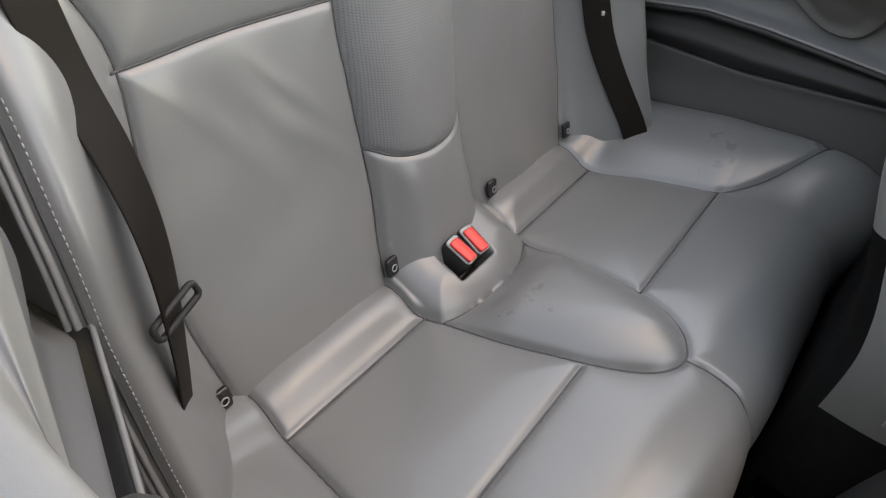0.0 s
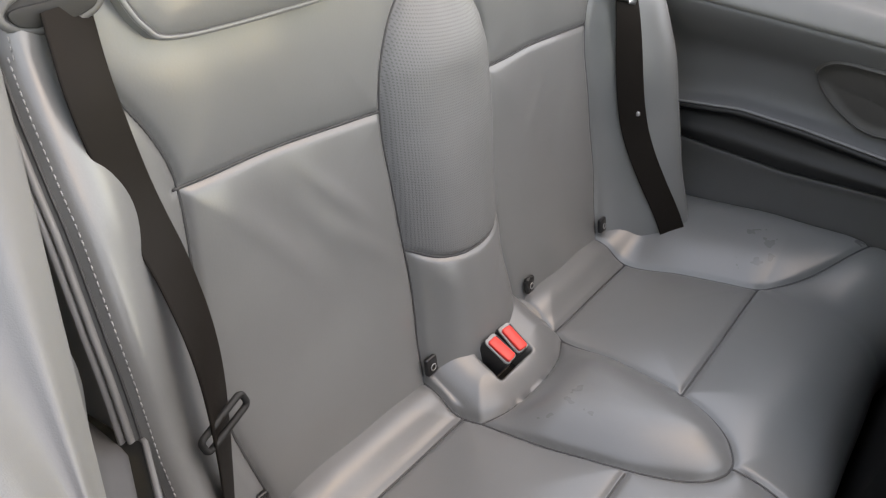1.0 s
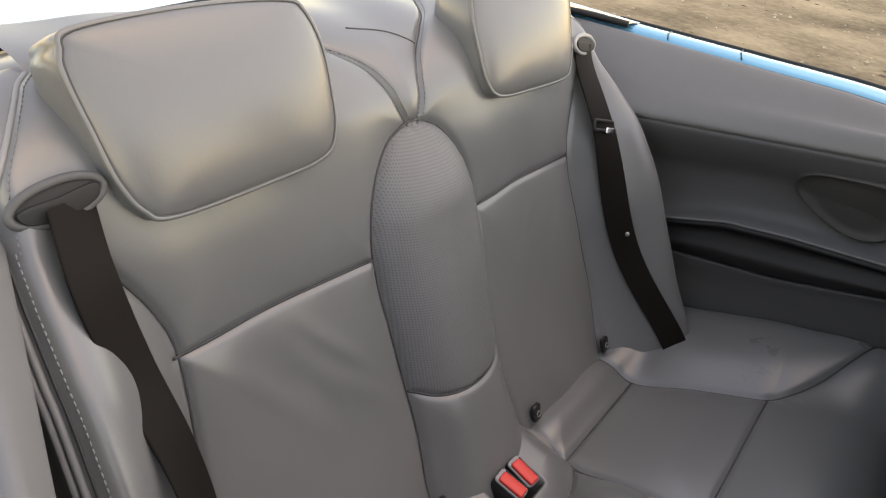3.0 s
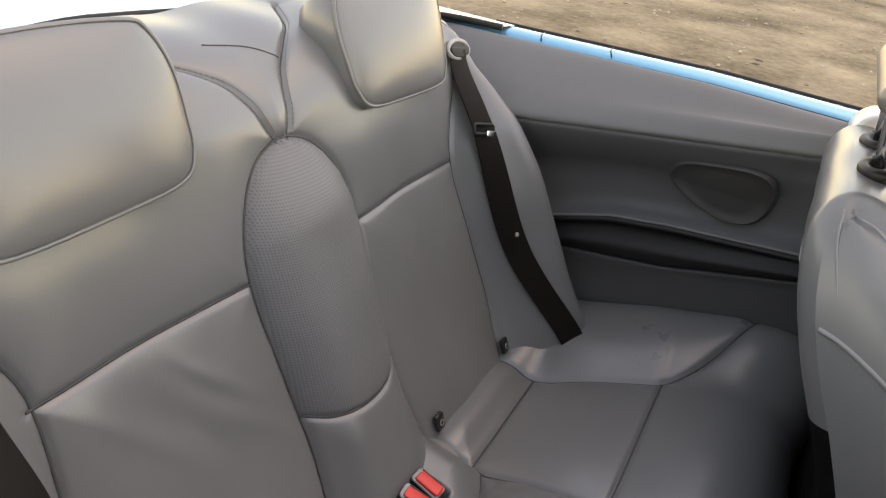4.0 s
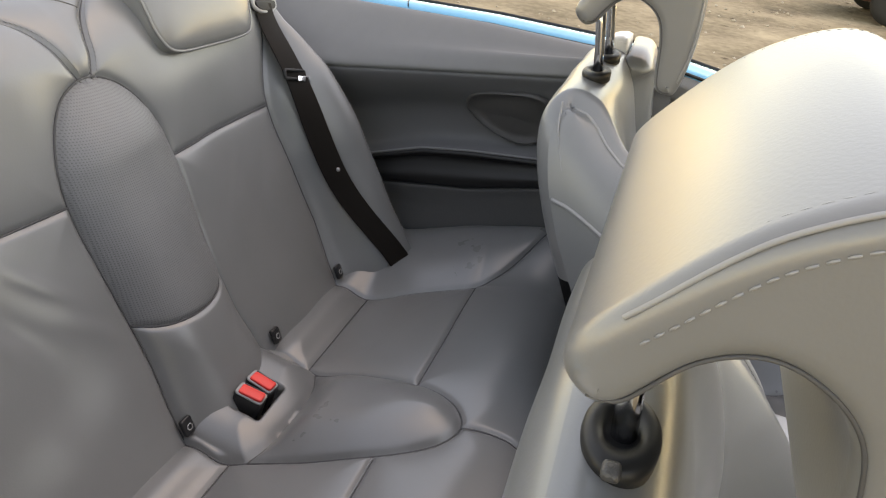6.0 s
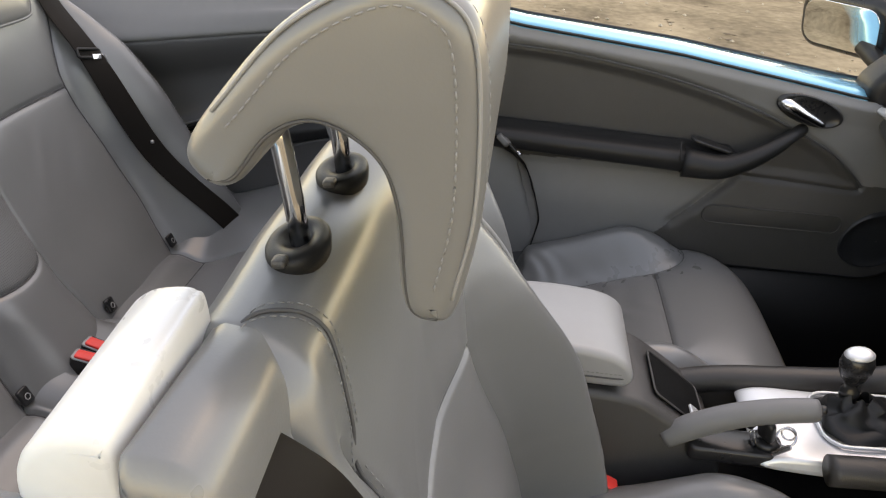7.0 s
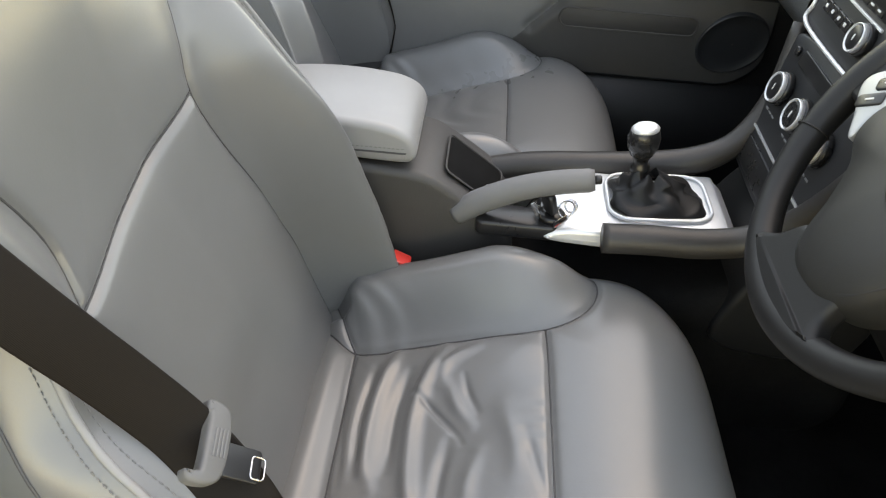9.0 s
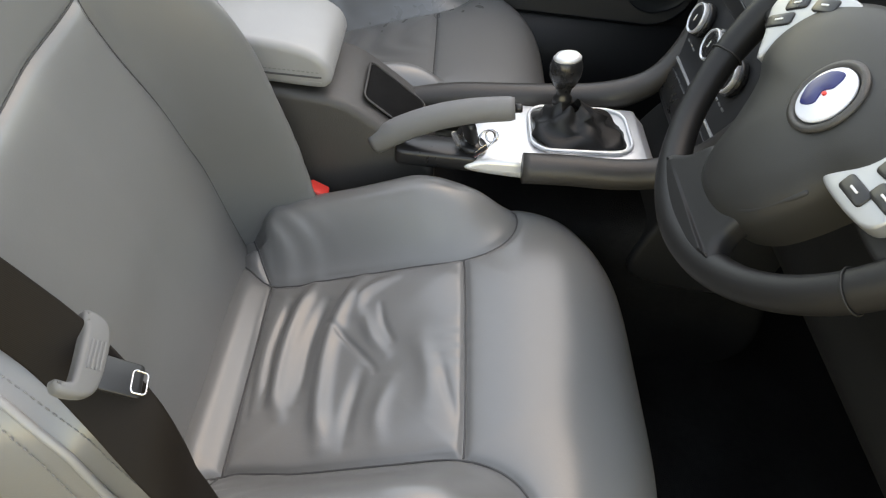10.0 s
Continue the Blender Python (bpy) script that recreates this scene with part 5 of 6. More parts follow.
# dark pocket panel; its colour also runs forward as painted shade round the speaker
R[(R == 3) & (y > 1.100 + (z - 0.664) * 1.02)] = 4
R[(over[:-1, :-1] > 0.02) & (z < 0.90)] = 5
panels(P, R, {1: ("upper_panel", trim_mat, "grey soft upper door panel"), 2: ("insert_panel", trim_dark, "dark grey padded insert"), 3: ("lower_panel", trim_mat, "grey lower door panel"), 4: ("pocket_panel", trim_dark, "dark grey pocket panel, its dark extended as shade round the speaker"), 5: ("door_edge", plastic, "black door edge")}, door, flip=False)
V, F = loft(slot, -0.6445, -0.6400, 0.0015, axis=0, n=3)
pocket_ob = put("map_pocket", V, F, trim_dark, door, "dark map pocket")
tube("pocket_edge", np.stack([np.full(len(slot), -0.6405), slot[:, 0], slot[:, 1]], -1), 0.0022, trim_dark, pocket_ob, closed=True, up=(1, 0, 0), seg=8)
L = along(arc, 0.006)
tube("insert_seam", np.stack([np.full(len(L), -0.657), L[:, 0], L[:, 1]], -1), 0.0022, leather_edge, door, seg=6)
arm = ccw([(-0.668, 0.880), (-0.640, 0.882), (-0.612, 0.872), (-0.600, 0.852), (-0.600, 0.825), (-0.610, 0.800), (-0.640, 0.788), (-0.668, 0.786)], 40)
V, F = loft(arm, 0.58, 1.205, 0.02, axis=1)
up_ = np.clip((V[:, 2] - 0.786) / 0.096, 0, 1)
V[:, 2] += (1 - up_) * 0.030 * np.clip((1.165 - V[:, 1]) / 0.40, 0, 1) - up_ * (0.012 + 0.28 * np.maximum(0, V[:, 1] - 1.10))
armrest = put("armrest", V, F, plastic, door, "black grained armrest")
grip = curve([(-0.614, 1.09, 0.820), (-0.605, 1.16, 0.819), (-0.606, 1.21, 0.836), (-0.615, 1.255, 0.860), (-0.632, 1.295, 0.884), (-0.662, 1.330, 0.900)], 30)
tube("grip", grip, np.interp(np.linspace(0, 1, 30), [0, 0.3, 0.8, 1], [0.032, 0.024, 0.015, 0.013]), plastic, door, "black grab handle", seg=14)
V, F = loft(rounded(0.034, 0.095, 0.016), -0.004, 0.003, 0.002, axis=2, n=3)
sw = put("window_switch_plate", place(V, (-0.632, 1.145, 0.858), rx=-15), F, gloss_black, armrest)
tube("armrest_joint", [(-0.606, 1.075, 0.868), (-0.598, 1.078, 0.835), (-0.606, 1.085, 0.80)], 0.002, rubber, armrest, seg=6)
oval = np.array([(0.066 * math.cos(a), 0.030 * math.sin(a)) for a in np.linspace(0, 2 * np.pi, 40, endpoint=False)])
rings = []
for f, x in ((1.08, 0.654), (1.0, 0.645), (0.92, 0.648), (0.85, 0.6505), (0.6, 0.651), (0.03, 0.651)):
    p = oval * f
    rings.append(np.stack([np.full(40, -x), 1.330 + p[:, 0] - 0.25 * p[:, 1], 0.942 + p[:, 1] - 0.18 * p[:, 0]], -1))
cup = put("handle_cup", np.concatenate(rings), quads(len(rings), 40, wrap=True), gloss_black, door, "black oval handle cup")
lever = curve([(-0.655, 1.266, 0.957), (-0.643, 1.284, 0.952), (-0.642, 1.32, 0.935), (-0.645, 1.362, 0.915)], 16)
tube("door_lever", lever, np.interp(np.linspace(0, 1, 16), [0, 0.25, 1], [0.008, 0.014, 0.007]), chrome, cup, "chrome door lever", seg=12)
th = np.linspace(0, 2 * np.pi, 48, endpoint=False)
rings = []
for f, x in ((1.04, 0.650), (1.0, 0.6385), (0.96, 0.6365), (0.92, 0.6395), (0.6, 0.639), (0.03, 0.639)):
    rings.append(np.stack([np.full(48, -x), 1.548 + 0.076 * f * np.cos(th), 0.663 + 0.067 * f * np.sin(th) + 0.010 * f * np.cos(th)], -1))
put("speaker_grille", np.concatenate(rings), quads(len(rings), 48, wrap=True), panel_grey, door, "black round speaker grille")

sill = thing("door_sill", "black plastic sill below the passenger door", "sill", (-0.64, 1.1, 0.3))
V, F = loft(ccw([(-0.70, 0.30), (-0.60, 0.30), (-0.585, 0.42), (-0.600, 0.50), (-0.645, 0.555), (-0.70, 0.56)], 40), 0.5, 1.75, 0.01, axis=1)
put("sill_cover", V, F, plastic, sill)
sill2 = thing("driver_sill", "black carpeted sill below the open driver door", "sill", (0.68, 1.1, 0.3))
V, F = loft(ccw([(0.62, 0.30), (0.74, 0.30), (0.76, 0.36), (0.74, 0.42), (0.66, 0.43), (0.62, 0.40)], 40), 0.5, 1.75, 0.01, axis=1)
put("sill_cover", V, F, carpet, sill2)

mirror = thing("door_mirror", "black door mirror with reflecting glass outside the passenger door", "mirror", (-0.88, 1.45, 1.0))
V, F = loft(rounded(0.235, 0.150, 0.05), -0.01, 0.075, 0.03, axis=1, n=6)
put("housing", place(V, (-0.944, 1.460, 1.065), rx=14, rz=36), F, gloss_black, mirror)
V, F = loft(rounded(0.190, 0.106, 0.034), -0.0125, -0.0085, 0.001, axis=1, n=4)
put("glass", place(V, (-0.944, 1.460, 1.065), rx=14, rz=36), F, glass_mirror, mirror, "reflecting mirror glass")
tube("mirror_arm", [(-0.90, 1.50, 1.03), (-0.84, 1.52, 1.005), (-0.76, 1.54, 0.985)], 0.020, plastic, mirror, seg=12)
V, F = loft(ccw([(1.44, 0.99), (1.50, 1.06), (1.62, 1.09), (1.80, 1.09), (1.80, 0.93), (1.50, 0.94)], 40), -0.76, -0.66, 0.02, axis=0)
put("sail_panel", V, F, plastic, mirror, "black corner panel")

# ---------------------------------------------------------------- centre console
con = thing("centre_console", "dark grey centre console between the front seats", "console", (0, 1.0, 0.3))
side = ccw([(0.70, 0.36), (0.69, 0.725), (0.76, 0.735), (0.86, 0.728), (0.925, 0.722), (0.965, 0.705), (1.055, 0.640), (1.075, 0.600), (1.07, 0.50), (1.05, 0.36)], 120)
V, F = loft(side, -0.112, 0.064, 0.012, axis=0)
put("bin", V, F, trim_dark, con, "dark grey storage bin")
V, F = loft(ccw([(0.66, 0.28), (0.66, 0.50), (1.00, 0.56), (1.30, 0.575), (1.55, 0.60), (1.60, 0.28)], 60), -0.115, 0.115, 0.03, axis=0)
put("tunnel", V, F, carpet, con, "black tunnel lining")
lid = ccw([(0.685, 0.745), (0.683, 0.775), (0.71, 0.792), (0.79, 0.799), (0.87, 0.794), (0.908, 0.780), (0.922, 0.758), (0.918, 0.740), (0.895, 0.734), (0.80, 0.737), (0.71, 0.740)], 80)
V, F = loft(lid, -0.110, 0.060, 0.011, axis=0, n=7)
lidob = put("armrest_lid", V, F, pale_leather, con, "pale grey leather armrest lid")
ring = np.array([(x, y, 0.753) for x, y in rounded(0.171, 0.236, 0.020, cx=-0.025, cy=0.803)])
tube("seam", ring, 0.0014, leather_edge, lidob, closed=True, seg=6)
stitches("stitching", ring * [1, 1, 1] + [0.0, 0.0, 0.007], lidob)
# slot in the sloping front: a flat black plate paints its shaded hollow
V, F = loft(rounded(0.100, 0.105, 0.010), -0.002, 0.003, 0.002, axis=2, n=3)
slot_ob = put("tray_shade", place(V, (-0.02, 1.006, 0.680), rx=-36), F, carpet, con, "flat black plate for the tray's shaded hollow")
V, F = tube_data(np.array([(x, y, 0.003) for x, y in rounded(0.103, 0.108, 0.010)]), 0.0016, seg=8, closed=True)
put("tray_frame", place(V, (-0.02, 1.006, 0.680), rx=-36), F, trim_dark, slot_ob, "thin dark frame")
V, F = loft(rounded(0.030, 0.018, 0.004), 0.0, 0.004, 0.001, axis=2, n=3)
put("tray_clip", place(V + [0.032, 0.03, 0.003], (-0.02, 1.006, 0.680), rx=-36), F, satin, slot_ob, "silver clip")
# side rails that rise to the dashboard
rail_mat = material("dark padded vinyl", (0.034, 0.031, 0.029), 0.42, vary=0.08, scale=3.0, bump=0.15, bump_scale=500, bump_kind="grain")
for x, pts, rr in ((-0.098, [(1.02, 0.632), (1.10, 0.652), (1.20, 0.663), (1.30, 0.675), (1.37, 0.695), (1.42, 0.730), (1.455, 0.80), (1.47, 0.90)], 0.023), (0.104, [(1.195, 0.672), (1.26, 0.676), (1.33, 0.678), (1.39, 0.690), (1.43, 0.725), (1.455, 0.80), (1.47, 0.90)], 0.022)):
    line = curve([(x + 0.35 * max(0, z - 0.70) * (1 if x > 0 else -1), y, z) for y, z in pts], 40)
    tube("side_rail", line, rr * np.interp(np.linspace(0, 1, 40), [0, 0.55, 0.8, 1], [1.0, 1.0, 0.7, 0.5]), rail_mat, con, "dark padded rail", seg=14, up=(1, 0, 0))
V, F = loft(ccw([(1.02, 0.60), (1.02, 0.640), (1.08, 0.660), (1.20, 0.668), (1.205, 0.600)], 40), -0.118, -0.078, 0.012, axis=0)
put("side_pad", V, F, rail_mat, con, "dark padded rail")
plate = ccw([(1.135, 0.640), (1.140, 0.664), (1.25, 0.668), (1.36, 0.678), (1.385, 0.672), (1.385, 0.640)], 60)
V, F = loft(plate, -0.075, 0.086, 0.008, axis=0)
put("gear_plate", V, F, satin, con, "satin silver gear surround")
# gear lever
spoke_mat = material("matt silver plastic", (0.40, 0.41, 0.42), 0.4, metal=0.5, vary=0.03, scale=8)
cap_silver = material("brushed bright metal", (0.80, 0.80, 0.80), 0.42, metal=0.6, vary=0.03, scale=8)
lever = thing("gear_lever", "black gear lever with a chrome-topped knob and folded leather boot", "gear lever", (-0.012, 1.275, 0.67))
A = np.linspace(0, 2 * np.pi, 72, endpoint=False)
rings = []
for f, z in ((1.0, 0.672), (1.0, 0.679), (0.88, 0.687), (0.70, 0.690), (0.66, 0.698), (0.50, 0.702), (0.46, 0.711), (0.34, 0.715), (0.24, 0.723)):
    fold_r = 1 + 0.10 * np.sin(A * 3 + z * 210) * (1 - abs(f - 0.65)) + 0.045 * np.sin(A * 7 - z * 330)
    sx, sy = 0.050 * f, 0.068 * f
    sq = 1 / np.maximum(np.abs(np.cos(A)) ** 4 + np.abs(np.sin(A)) ** 4, 0.01) ** 0.25 * f + (1 - f)
    rings.append(np.stack([-0.004 + sx * np.cos(A) * fold_r * sq - 0.01 * (1 - f), 1.285 + sy * np.sin(A) * fold_r * sq - 0.025 * (1 - f), 0.672 + 0.78 * (z - 0.672) + 0.006 * np.sin(A * 5 + f * 9) * (f < 1)], -1))
put("boot", np.concatenate(rings), quads(len(rings), 72, wrap=True), plastic, lever, "folded black leather boot")
tube("boot_frame", np.array([(x, y, 0.672 + 0.06 * (y - 1.22)) for x, y in rounded(0.118, 0.150, 0.03, cx=-0.004, cy=1.287)]), 0.0032, satin, lever, "silver boot frame", closed=True, seg=8)
V, F = lathe([(0.012, 0.0), (0.012, 0.018), (0.0145, 0.020), (0.0145, 0.032), (0.011, 0.036), (0.012, 0.048), (0.0175, 0.056), (0.023, 0.072), (0.0245, 0.088), (0.022, 0.100), (0.018, 0.105)], 32)
knob = put("knob", place(np.asarray(V) * [0.80, 0.98, 0.86], (-0.020, 1.256, 0.692), rx=6), F, gloss_black, lever, "glossy black knob")
V, F = lathe([(0.0205, 0.0), (0.021, 0.003), (0.017, 0.008), (0.010, 0.0105), (0.002, 0.011)], 32)
put("knob_cap", place(np.asarray(V) * [0.80, 0.98, 0.9], (-0.020, 1.247, 0.780), rx=10), F, cap_silver, knob, "chrome knob cap")
# handbrake
hb = thing("handbrake", "grey leather handbrake lever beside the gear lever", "handbrake", (0.07, 1.03, 0.66))
line = curve([(0.058, 0.985, 0.655), (0.060, 1.02, 0.685), (0.062, 1.07, 0.713), (0.064, 1.12, 0.731), (0.065, 1.174, 0.742)], 30)
tube("grip", line, np.interp(np.linspace(0, 1, 30), [0, 0.2, 0.8, 0.985, 1], [0.015, 0.0175, 0.0165, 0.016, 0.014]), trim_mat, hb, "grey leather grip", seg=16, flat=1.1)
V, F = lathe([(0.0065, 0), (0.0065, 0.010), (0.005, 0.012)], 14)
put("release_button", place(V, (0.065, 1.172, 0.742), rx=-80), F, gloss_black, hb)
V, F = loft(rounded(0.05, 0.12, 0.01, cx=0.058, cy=1.075), 0.64, 0.664, 0.004, axis=2, n=3)
put("brake_well", V, F, gloss_black, hb, "black lever well")
# keys in the ignition between the seats
keys = thing("car_keys", "bunch of keys on a steel ring in the console switch", "keys", (0.07, 1.125, 0.67))
V, F = lathe([(0.020, 0), (0.021, 0.006), (0.018, 0.009), (0.004, 0.010)], 24)
put("switch", place(V, (0.055, 1.125, 0.664)), F, gloss_black, keys, "black switch barrel")
V, F = loft(rounded(0.026, 0.040, 0.008), -0.006, 0.006, 0.004, axis=1, n=4)
put("key_head", place(V, (0.062, 1.118, 0.695), rx=18, rz=35), F, gloss_black, keys, "black key head")
for c, r, e in (((0.072, 1.142, 0.693), 0.013, (40, 20, 10)), ((0.060, 1.150, 0.690), 0.009, (70, 0, 60))):
    ringp = [(r * math.cos(a), r * math.sin(a), 0) for a in np.linspace(0, 2 * np.pi, 24, endpoint=False)]
    V, F = tube_data(ringp, 0.0016, seg=6, closed=True)
    put("key_ring", place(V, c, *e), F, chrome, keys, "steel key ring")
for c, e in (((0.045, 1.108, 0.690), (10, 20, 70)), ((0.085, 1.135, 0.680), (-20, 30, 20)), ((0.070, 1.100, 0.684), (0, -25, 110))):
    V, F = loft(np.concatenate([rounded(0.008, 0.034, 0.003)]), -0.001, 0.001, 0.0005, axis=1, n=3)
    put("key_blade", place(V, c, *e), F, chrome, keys, "steel key blade")

# ---------------------------------------------------------------- dashboard
fascia_soft = material("slate soft fascia", (0.075, 0.08, 0.083), 0.42, vary=0.06, scale=3.0, bump=0.25, bump_scale=500, bump_kind="grain")
dash = thing("dashboard", "charcoal dashboard with silver strip, radio and climate controls", "dashboard", (0, 1.6, 0.6))
topline = [(1.480, 0.950), (1.474, 0.970), (1.482, 0.986), (1.51, 0.993), (1.60, 1.005), (1.80, 1.025), (2.05, 1.025), (2.05, 0.62), (1.86, 0.62), (1.70, 0.80), (1.56, 0.85)]
V, F = loft(ccw(topline, 80), -0.74, -0.17, 0.02, axis=0)
put("top_pad", V, F, plastic, dash, "charcoal grained dash top")
V, F = loft(ccw([(1.49, 0.94), (1.48, 1.06), (1.50, 1.10), (1.58, 1.12), (1.80, 1.09), (2.05, 1.03), (2.05, 0.60), (1.60, 0.60), (1.53, 0.75)], 80), -0.165, 0.74, 0.03, axis=0)
put("driver_pad", V, F, plastic, dash, "charcoal grained instrument hood")
# padded glovebox front
xs_ = np.linspace(-0.735, -0.172, 60)
rows = []
for x in xs_:
    low = np.interp(x, [-0.735, -0.67, -0.58, -0.41, -0.172], [0.885, 0.873, 0.848, 0.838, 0.842])
    hi = np.interp(x, [-0.735, -0.62, -0.445, -0.29, -0.172], [0.930, 0.945, 0.957, 0.957, 0.947])
    t = np.linspace(0, 1, 24)
    bul = 0.055 * np.sin(np.pi * (0.28 + 0.66 * t)) * (0.55 + 0.45 * np.sin(np.pi * np.clip((x + 0.735) / 0.30, 0, 0.5)))
    rows.append(np.stack([np.full(24, x), 1.520 - bul + 0.02 * t, hi + (low - hi) * t], -1))
sheet("glovebox_pad", np.stack(rows), fascia_soft, dash, "grey padded glovebox front")
rows = []
for x in np.linspace(-0.66, -0.178, 40):
    hgt = np.interp(x, [-0.66, -0.63, -0.5, -0.178], [0.018, 0.026, 0.031, 0.029])
    zt = np.interp(x, [-0.66, -0.617, -0.53, -0.445, -0.37, -0.294, -0.23, -0.178], [0.960, 0.968, 0.978, 0.983, 0.985, 0.983, 0.978, 0.970])
    t = np.linspace(0, 1, 14)
    rows.append(np.stack([np.full(14, x), 1.470 - 0.012 * np.sin(np.pi * t) + 0.006 * t, zt - hgt * t], -1))
sheet("silver_strip", np.stack(rows), satin, dash, "satin silver dash strip")
V, F = loft(rounded(0.020, 0.034, 0.006), -0.004, 0.004, 0.002, axis=1, n=3)
put("strip_button", place(V * 0.7, (-0.188, 1.460, 0.962), rx=-8), F, gloss_black, dash, "black button")
# side vent on the dash top: a dark recess with slats
def on_top(V, lift):
    return place(V + np.array([0, 0, lift]), (-0.628, 1.572, 1.001), rx=6, rz=48)


V, F = loft(rounded(0.078, 0.225, 0.012), -0.006, 0.0, 0.002, axis=2, n=3)
vent = put("side_vent", on_top(V, 0.003), F, gloss_black, dash, "black slatted side vent")
for k in range(9):
    V, F = loft(rounded(0.070, 0.011, 0.003), 0.0, 0.005, 0.0015, axis=2, n=3)
    put("slat", on_top(V + [0, -0.088 + 0.022 * k, 0], 0.003), F, trim_dark, vent)


stack = thing("radio_panel", "charcoal radio panel with silver outline, buttons, knob and screen", "radio", (0, 1.46, 0.98))


def on_stack(V, x, z, lift=0.0):
    """Lays a piece that faces -y in its own axes onto the raked panel."""
    rake = 14
    y = 1.452 + (z - 0.83) * math.tan(radians(rake))
    return place(np.asarray(V) - [0, lift, 0], (x, y, z), rx=-rake)


outline = curve([(-0.138, 0.905), (-0.156, 0.93), (-0.160, 0.965), (-0.140, 1.02), (-0.090, 1.060), (-0.02, 1.078), (0.06, 1.080), (0.13, 1.065), (0.160, 1.02), (0.160, 0.94), (0.145, 0.912), (0.05, 0.905)], 80, closed=True)
area = ccw(outline, 80)
V, F = loft(area - [0, 0.98], -0.004, 0.03, 0.004, axis=1, n=3)
put("panel", on_stack(V, 0, 0.98), F, panel_grey, stack)
ringp = np.stack([outline[:, 0], np.full(80, -0.006), outline[:, 1] - 0.98], -1)
V, F = tube_data(ringp, 0.0032, seg=8, closed=True, up=(0, 1, 0))
put("silver_outline", on_stack(V, 0, 0.98), F, satin, stack, "silver outline")
V, F = loft(rounded(0.115, 0.054, 0.006), -0.001, 0.004, 0.001, axis=1, n=3)
screen_mat = material("warm map screen", (0.55, 0.40, 0.22), 0.3, vary=0.3, scale=40)
put("screen", on_stack(V, 0.050, 1.030, 0.005), F, screen_mat, stack, "tan navigation screen")
V, F = lathe([(0.0055, 0), (0.0055, 0.004), (0.004, 0.005)], 16)
put("small_knob", on_stack(place(V, (0, 0, 0), rx=90), -0.050, 1.010, 0.005), F, gloss_black, stack)
for i in range(6):
    V, F = loft(rounded(0.020, 0.012, 0.002), -0.003, 0.003, 0.001, axis=1, n=3)
    b = put("radio_button", on_stack(V, -0.108 + 0.022 * i, 0.984, 0.005), F, gloss_black, stack)
    V, F = loft(rounded(0.009, 0.0025, 0.0008), -0.0006, 0.0006, 0.0003, axis=1, n=3)
    put("button_mark", on_stack(V, -0.108 + 0.022 * i, 0.984, 0.0086), F, print_white, b)
V, F = loft(rounded(0.12, 0.0035, 0.001), -0.002, 0.002, 0.0005, axis=1, n=3)
put("disc_slot", on_stack(V, -0.030, 0.9695, 0.005), F, satin, stack, "silver disc slot edge")
for i in range(4):
    V, F = loft(rounded(0.021, 0.016, 0.002), -0.003, 0.003, 0.001, axis=1, n=3)
    b = put("radio_button", on_stack(V, -0.116 + 0.023 * i, 0.945, 0.005), F, gloss_black, stack)
    V, F = loft(rounded(0.006, 0.005, 0.001), -0.0006, 0.0006, 0.0003, axis=1, n=3)
    put("button_mark", on_stack(V, -0.116 + 0.023 * i, 0.945, 0.0086), F, print_white, b)


def dial(parent, x, z, r):
    V, F = lathe([(r, 0), (r, 0.006), (r * 0.97, 0.010), (r * 0.62, 0.011), (r * 0.60, 0.016)], 36)
    k = put("dial", on_stack(place(V, (0, 0, 0), rx=90), x, z, 0.004), F, gloss_black, parent, "black rotary dial")
    V, F = lathe([(r * 0.90, 0.009), (r * 0.90, 0.0165), (r * 0.87, 0.0178), (r * 0.81, 0.0176), (r * 0.80, 0.014)], 36)
    put("dial_ring", on_stack(place(V, (0, 0, 0), rx=90), x, z, 0.004), F, satin, k, "silver dial ring")
    V, F = lathe([(r * 0.74, 0.009), (r * 0.74, 0.0165), (r * 0.70, 0.0172), (0.001, 0.0168)], 30)
    put("dial_face", on_stack(place(V, (0, 0, 0), rx=90), x, z, 0.004), F, gloss_black, k)
    V, F = loft(rounded(0.002, r * 0.4, 0.0005), -0.0006, 0.0006, 0.0002, axis=1, n=3)
    put("dial_mark", on_stack(V + [0, 0, 0.0], x, z, 0.0214), F, print_white, k)


dial(stack, 0.010, 0.949, 0.021)
clim = thing("climate_panel", "charcoal climate control panel with three silver-ringed dials", "control panel", (0, 1.45, 0.82))
face = ccw([(-0.140, 0.898), (-0.138, 0.82), (-0.132, 0.745), (-0.125, 0.70), (0.125, 0.70), (0.135, 0.745), (0.140, 0.82), (0.142, 0.898)], 60)
V, F = loft(face - [0, 0.82], -0.002, 0.03, 0.004, axis=1, n=3)
put("panel", on_stack(V, 0, 0.82), F, panel_grey, clim)
for x in (-0.088, -0.006, 0.078):
    dial(clim, x, 0.828, 0.025)
    for i in range(3):
        V, F = loft(rounded(0.010, 0.003, 0.001), -0.0006, 0.0006, 0.0003, axis=1, n=3)
        put("print_bar", on_stack(V, x - 0.014 + 0.014 * i, 0.790, 0.0026), F, trim_mat, clim, "small pale print")
V, F = loft(rounded(0.125, 0.022, 0.003), -0.003, 0.003, 0.001, axis=1, n=3)
put("button_strip", on_stack(V, -0.035, 0.876, 0.003), F, gloss_black, clim, "long dark button strip")
V, F = lathe([(0.007, 0), (0.007, 0.004), (0.005, 0.005)], 16)
put("small_knob", on_stack(place(V, (0, 0, 0), rx=90), -0.118, 0.876, 0.003), F, gloss_black, clim)
